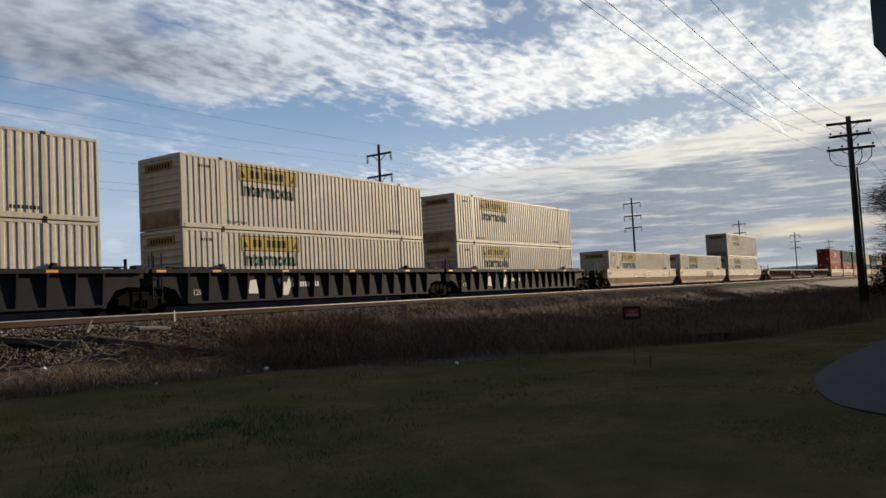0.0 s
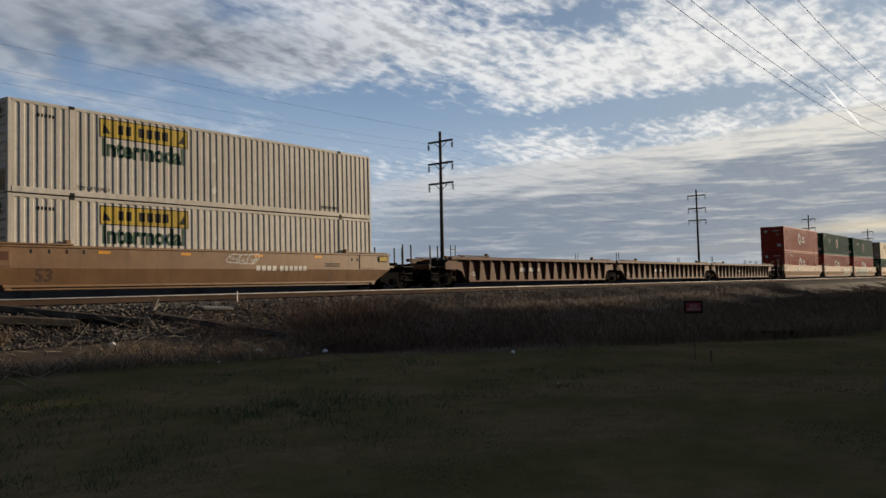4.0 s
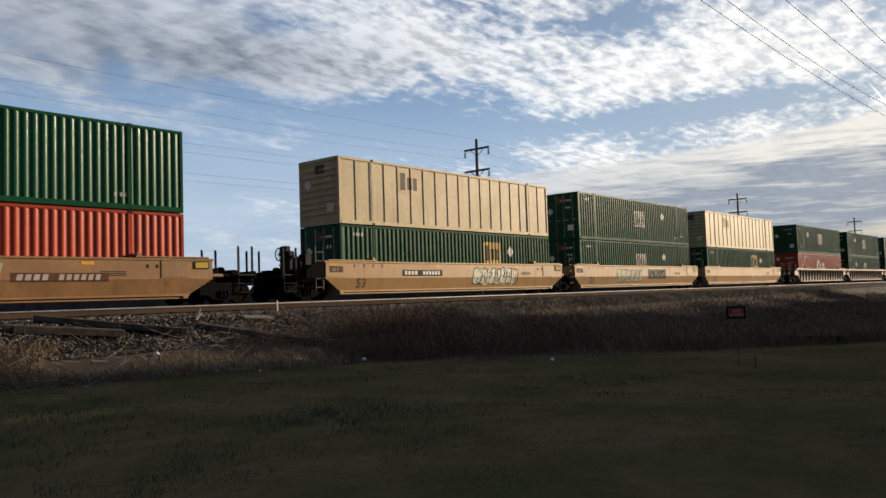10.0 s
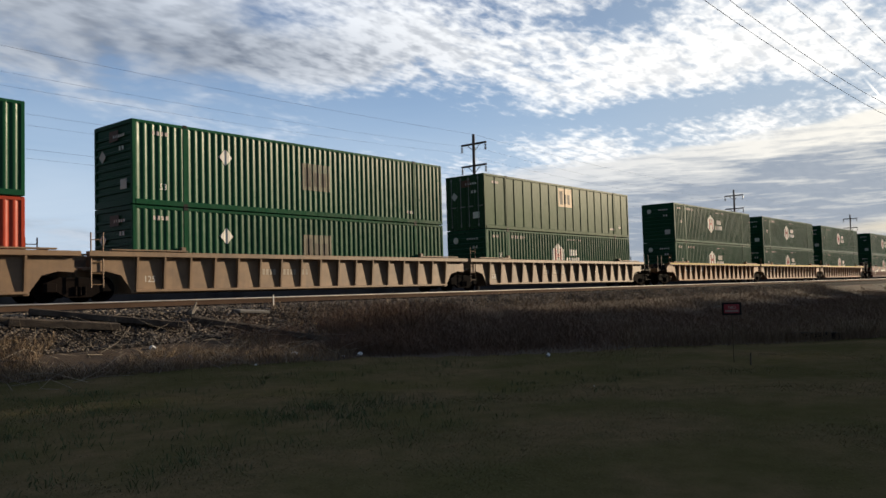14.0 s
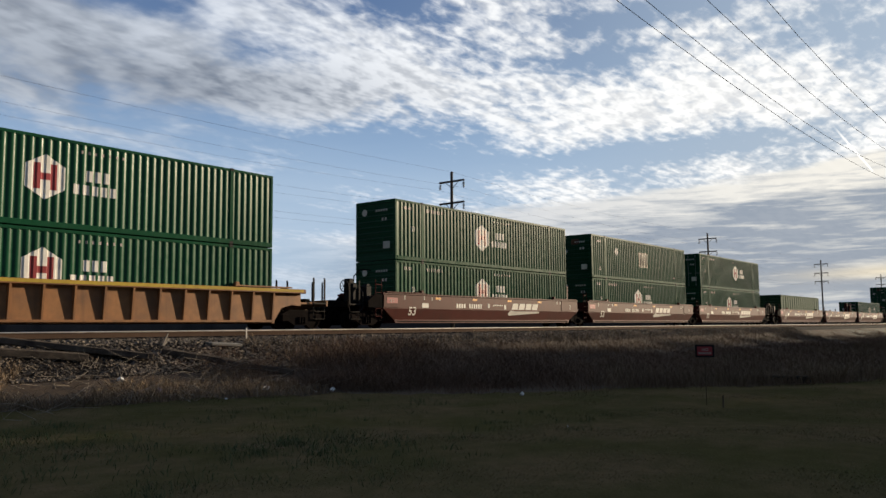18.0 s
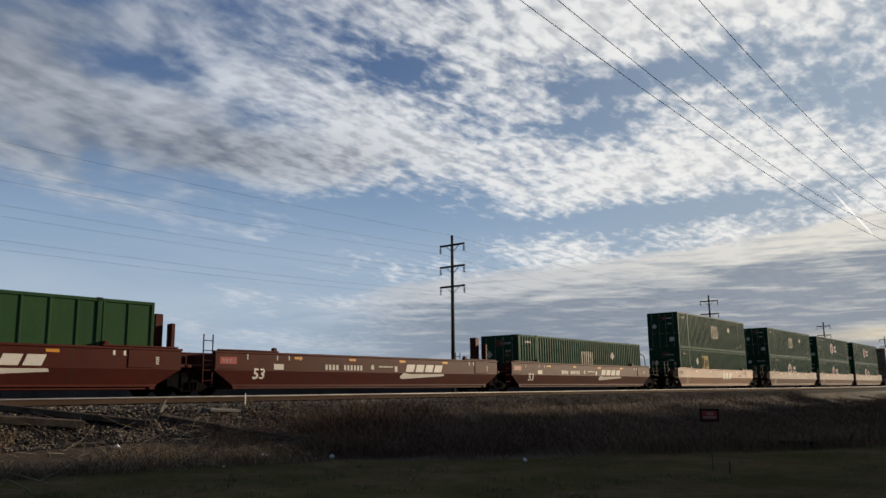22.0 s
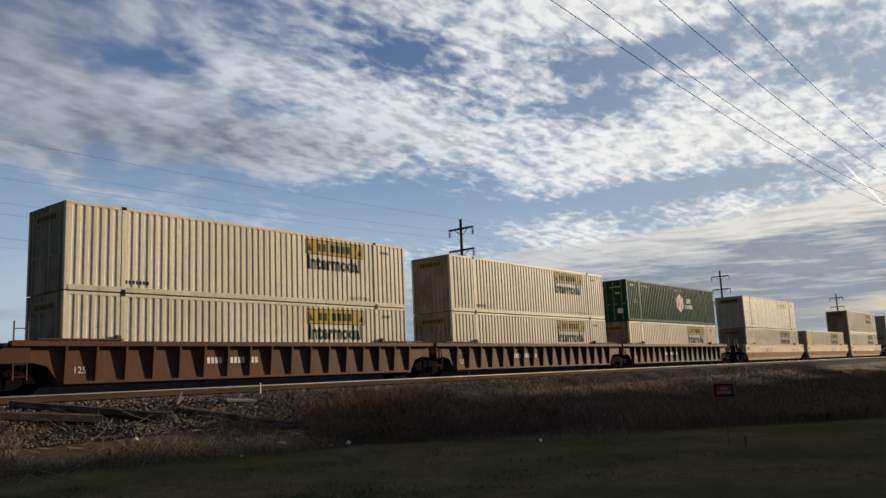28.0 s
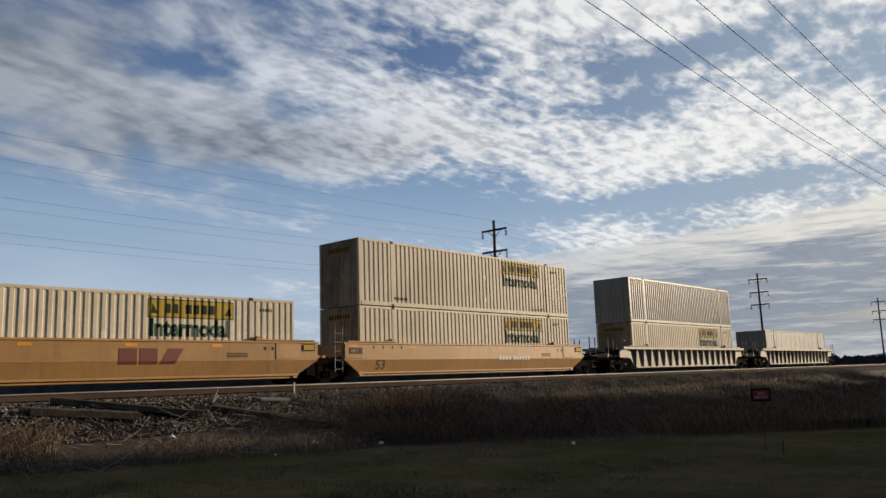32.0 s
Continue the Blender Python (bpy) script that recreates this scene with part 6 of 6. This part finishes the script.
    thing("old_sleeper", "dark timber beam lying in the dry grass", "sleeper", "discarded sleepers", me=Shape().box(-0.75, 0.75, -0.13, 0.13, -0.08, 0.12, 0.02).mesh(SLEEPER), at=pose(x, y, ground_z(x, y) + 0.10, 0, 0, -72))
    x, y = 20.4, 8.6
    s = Shape().box(-0.012, 0.012, -0.012, 0.012, -0.2, 0.24, 0.004)
    thing("short_stake", "short dark stake at the lawn's edge", "stake", me=s.mesh(WOOD), at=pose(16.3, 5.7, ground_z(16.3, 5.7), 0, 6, 0))


clutter()
stop_sign()
warning_sign()


# ---- trees at the road and the far skyline ----
def leafy(rng, v, f, c, r, n, size):
    for i in range(n):
        d = Vector((rng.gauss(0, 1), rng.gauss(0, 1), rng.gauss(0, 1))).normalized() * r * rng.random() ** 0.4
        p = Vector(c) + d
        a = Vector((rng.gauss(0, 1), rng.gauss(0, 1), rng.gauss(0, 0.6))).normalized()
        b = a.cross(Vector((rng.gauss(0, 1), rng.gauss(0, 1), rng.gauss(0, 1)))).normalized()
        k = len(v)
        s = size * rng.uniform(0.6, 1.5)
        v += [tuple(p - b * s * 0.3), tuple(p + a * s), tuple(p + b * s * 0.3)]
        f.append([k, k + 1, k + 2])


def dark_tree(x, y, high, spread, seed, dense=46):
    """A dense dark evergreen with a ragged outline."""
    rng = random.Random(seed)
    gz = ground_z(x, y)
    p = thing("unseen_evergreen", "dense dark evergreen tree added by the road, out of view", "tree", "roadside trees", at=pose(x, y, gz, 0, 0, rng.uniform(0, 360)))
    s = Shape().tube([(0, 0, -0.3), (0.1, 0, high * 0.5), (0, 0.1, high * 0.95)], [0.28, 0.18, 0.03], 8)
    v, f = [], []
    for i in range(64):
        q = rng.random()
        z = high * (0.02 + 0.96 * q)
        a = i * 2.4 + rng.uniform(-0.4, 0.4)
        l = spread * (1.05 - q) ** 0.55 * rng.uniform(0.7, 1.12) * (0.55 + 0.45 * min(1, q * 6))
        e = Vector((l * math.cos(a), l * math.sin(a), z + l * 0.22))
        s.tube([(0, 0, z), tuple(e * 0.55 + Vector((0, 0, z)) * 0.45 - Vector((0, 0, 0.1))), tuple(e)], [0.05, 0.03, 0.012], 4)
        for k in (0.35, 0.6, 0.8, 0.97):
            c = Vector((0, 0, z)).lerp(e, k)
            leafy(rng, v, f, c, 0.24 * spread * (1.25 - 0.5 * k), dense, 0.05 * spread + 0.03)
    part("trunk", s.mesh(WOOD), p)
    me = mesh_from(v, f)
    me.materials.append(NEEDLE)
    part("crown", me, p)


def bare_tree(x, y, high, spread, seed):
    """A round winter crown of fine bare twigs brushed outwards."""
    rng = random.Random(seed)
    p = thing("bare_tree", "dense round leafless tree with fine dark twigs", "tree", "roadside trees", at=pose(x, y, ground_z(x, y)))
    s = Shape().tube([(0, 0, -0.3), (0.1, 0.1, high * 0.45), (0, 0.1, high * 0.9)], [0.30, 0.2, 0.04], 8)
    v, f = [], []
    for i in range(150):
        q = rng.random()
        z = high * (0.10 + 0.84 * q)
        a = i * 2.4 + rng.uniform(-0.5, 0.5)
        l = spread * math.sqrt(max(0.06, 1 - (1.75 * q - 0.72) ** 2)) * rng.uniform(0.72, 1.02)
        e = Vector((l * math.cos(a), l * math.sin(a), z + l * 0.16))
        o = Vector((0, 0, z - 0.8))
        s.tube([tuple(o), tuple(o.lerp(e, 0.5) + Vector((0, 0, 0.15))), tuple(e)], [0.06, 0.035, 0.012], 4)
        for k in range(230):
            c = o.lerp(e, 0.30 + 0.70 * rng.random() ** 0.7) + Vector((rng.gauss(0, 0.45), rng.gauss(0, 0.45), rng.gauss(0, 0.35)))
            d = (Vector((e.x, e.y, 0.10 * l)).normalized() + Vector((rng.gauss(0, 0.35), rng.gauss(0, 0.35), rng.gauss(0, 0.22)))).normalized() * rng.uniform(0.35, 0.85)
            w = d.cross(Vector((rng.gauss(0, 1), rng.gauss(0, 1), rng.gauss(0, 1)))).normalized() * 0.014
            n = len(v)
            v += [tuple(c - w), tuple(c + w), tuple(c + d)]
            f.append([n, n + 1, n + 2])
    part("trunk", s.mesh(WOOD), p)
    me = mesh_from(v, f)
    me.materials.append(TWIG)
    part("crown", me, p)


def hedge():
    rng = random.Random(9)
    v, f = [], []
    for i in range(260):
        q = rng.random()
        c = (60 + 16 * q, 5.2 - 3.0 * q + rng.uniform(-1.2, 0.5), -1.6 + rng.uniform(0.2, 2.3))
        leafy(rng, v, f, c, 0.55, 60, 0.16)
    me = mesh_from(v, f)
    me.materials.append(NEEDLE)
    thing("hedge", "dark tangled hedge under the roadside tree", "hedge", kind="stuff", me=me)


bare_tree(70, 1.6, 11.6, 4.9, 40)
bare_tree(93, -2.5, 10.5, 4.6, 41)
hedge()
dark_tree(76, -3.5, 12.0, 4.6, 42)
# a tall row across the road, unseen, added to shade the lawn
for i in range(16):
    dark_tree(22 + i * 9.0, -10.5 - 1.5 * math.sin(i * 2.3), 19.3 + 0.8 * math.sin(i * 1.7), 6.4, 50 + i)

# second unseen row, added to stop sun leaking through the first
for i in range(15):
    dark_tree(27 + i * 9.5, -16.5 - 1.5 * math.sin(i * 1.9), 22.3 + 0.8 * math.sin(i * 2.7), 6.8, 80 + i, 38)


def skyline():
    """Low far woods and a blue hill on the horizon."""
    rng = random.Random(77)
    v, f = [], []
    for i in range(5200):
        a = radians(rng.uniform(2, 75))
        d = rng.uniform(520, 700) if a > radians(18) else rng.uniform(700, 1100)
        x, y = d * math.cos(a), d * math.sin(a)
        h = 7 + 4 * noise.noise((x * 0.006, y * 0.006, 0)) + rng.uniform(-3, 3)
        w = rng.uniform(2.5, 6)
        k = len(v)
        tx, ty = -math.sin(a) * w, math.cos(a) * w
        for q in range(3):
            ox, oy, oz = rng.uniform(-w, w), rng.uniform(-w, w), rng.uniform(0.3, 1.0)
            k = len(v)
            v += [(x + ox - tx * 0.6, y + oy - ty * 0.6, -2.0), (x + ox + tx * 0.6, y + oy + ty * 0.6, -2.0), (x + ox + tx * 0.8, y + oy + ty * 0.8, h * oz * 0.6), (x + ox + tx * 0.1, y + oy + ty * 0.1, h * oz), (x + ox - tx * 0.8, y + oy - ty * 0.8, h * oz * 0.65)]
            f.append([k, k + 1, k + 2, k + 3, k + 4])
    me = mesh_from(v, f)
    me.materials.append(FARTREE)
    thing("far_woods", "low grey-brown winter woods on the horizon", "woods", kind="stuff", me=me)
    # distance haze is put into the hill's pale blue colour
    hill = material("hazy_blue_hill", (0.16, 0.19, 0.25), (0.13, 0.16, 0.21), 1.0, big=0.003, grain=0.02, spec=0.0, shift=False)
    xs = spaced([(1500, 2600, 60)])
    ys = spaced([(60, 700, 40)])
    me = grid_mesh(xs, ys, lambda x, y: -3 + 34 * math.exp(-((x - 2050) / 260) ** 2) * max(0.0, 1 - ((y - 330) / 300) ** 2) + 3 * noise.noise((x * 0.01, y * 0.01, 0)), [hill])
    thing("far_hill", "low hazy blue hill on the horizon", "hill", kind="structure", me=me)


skyline()


motions()
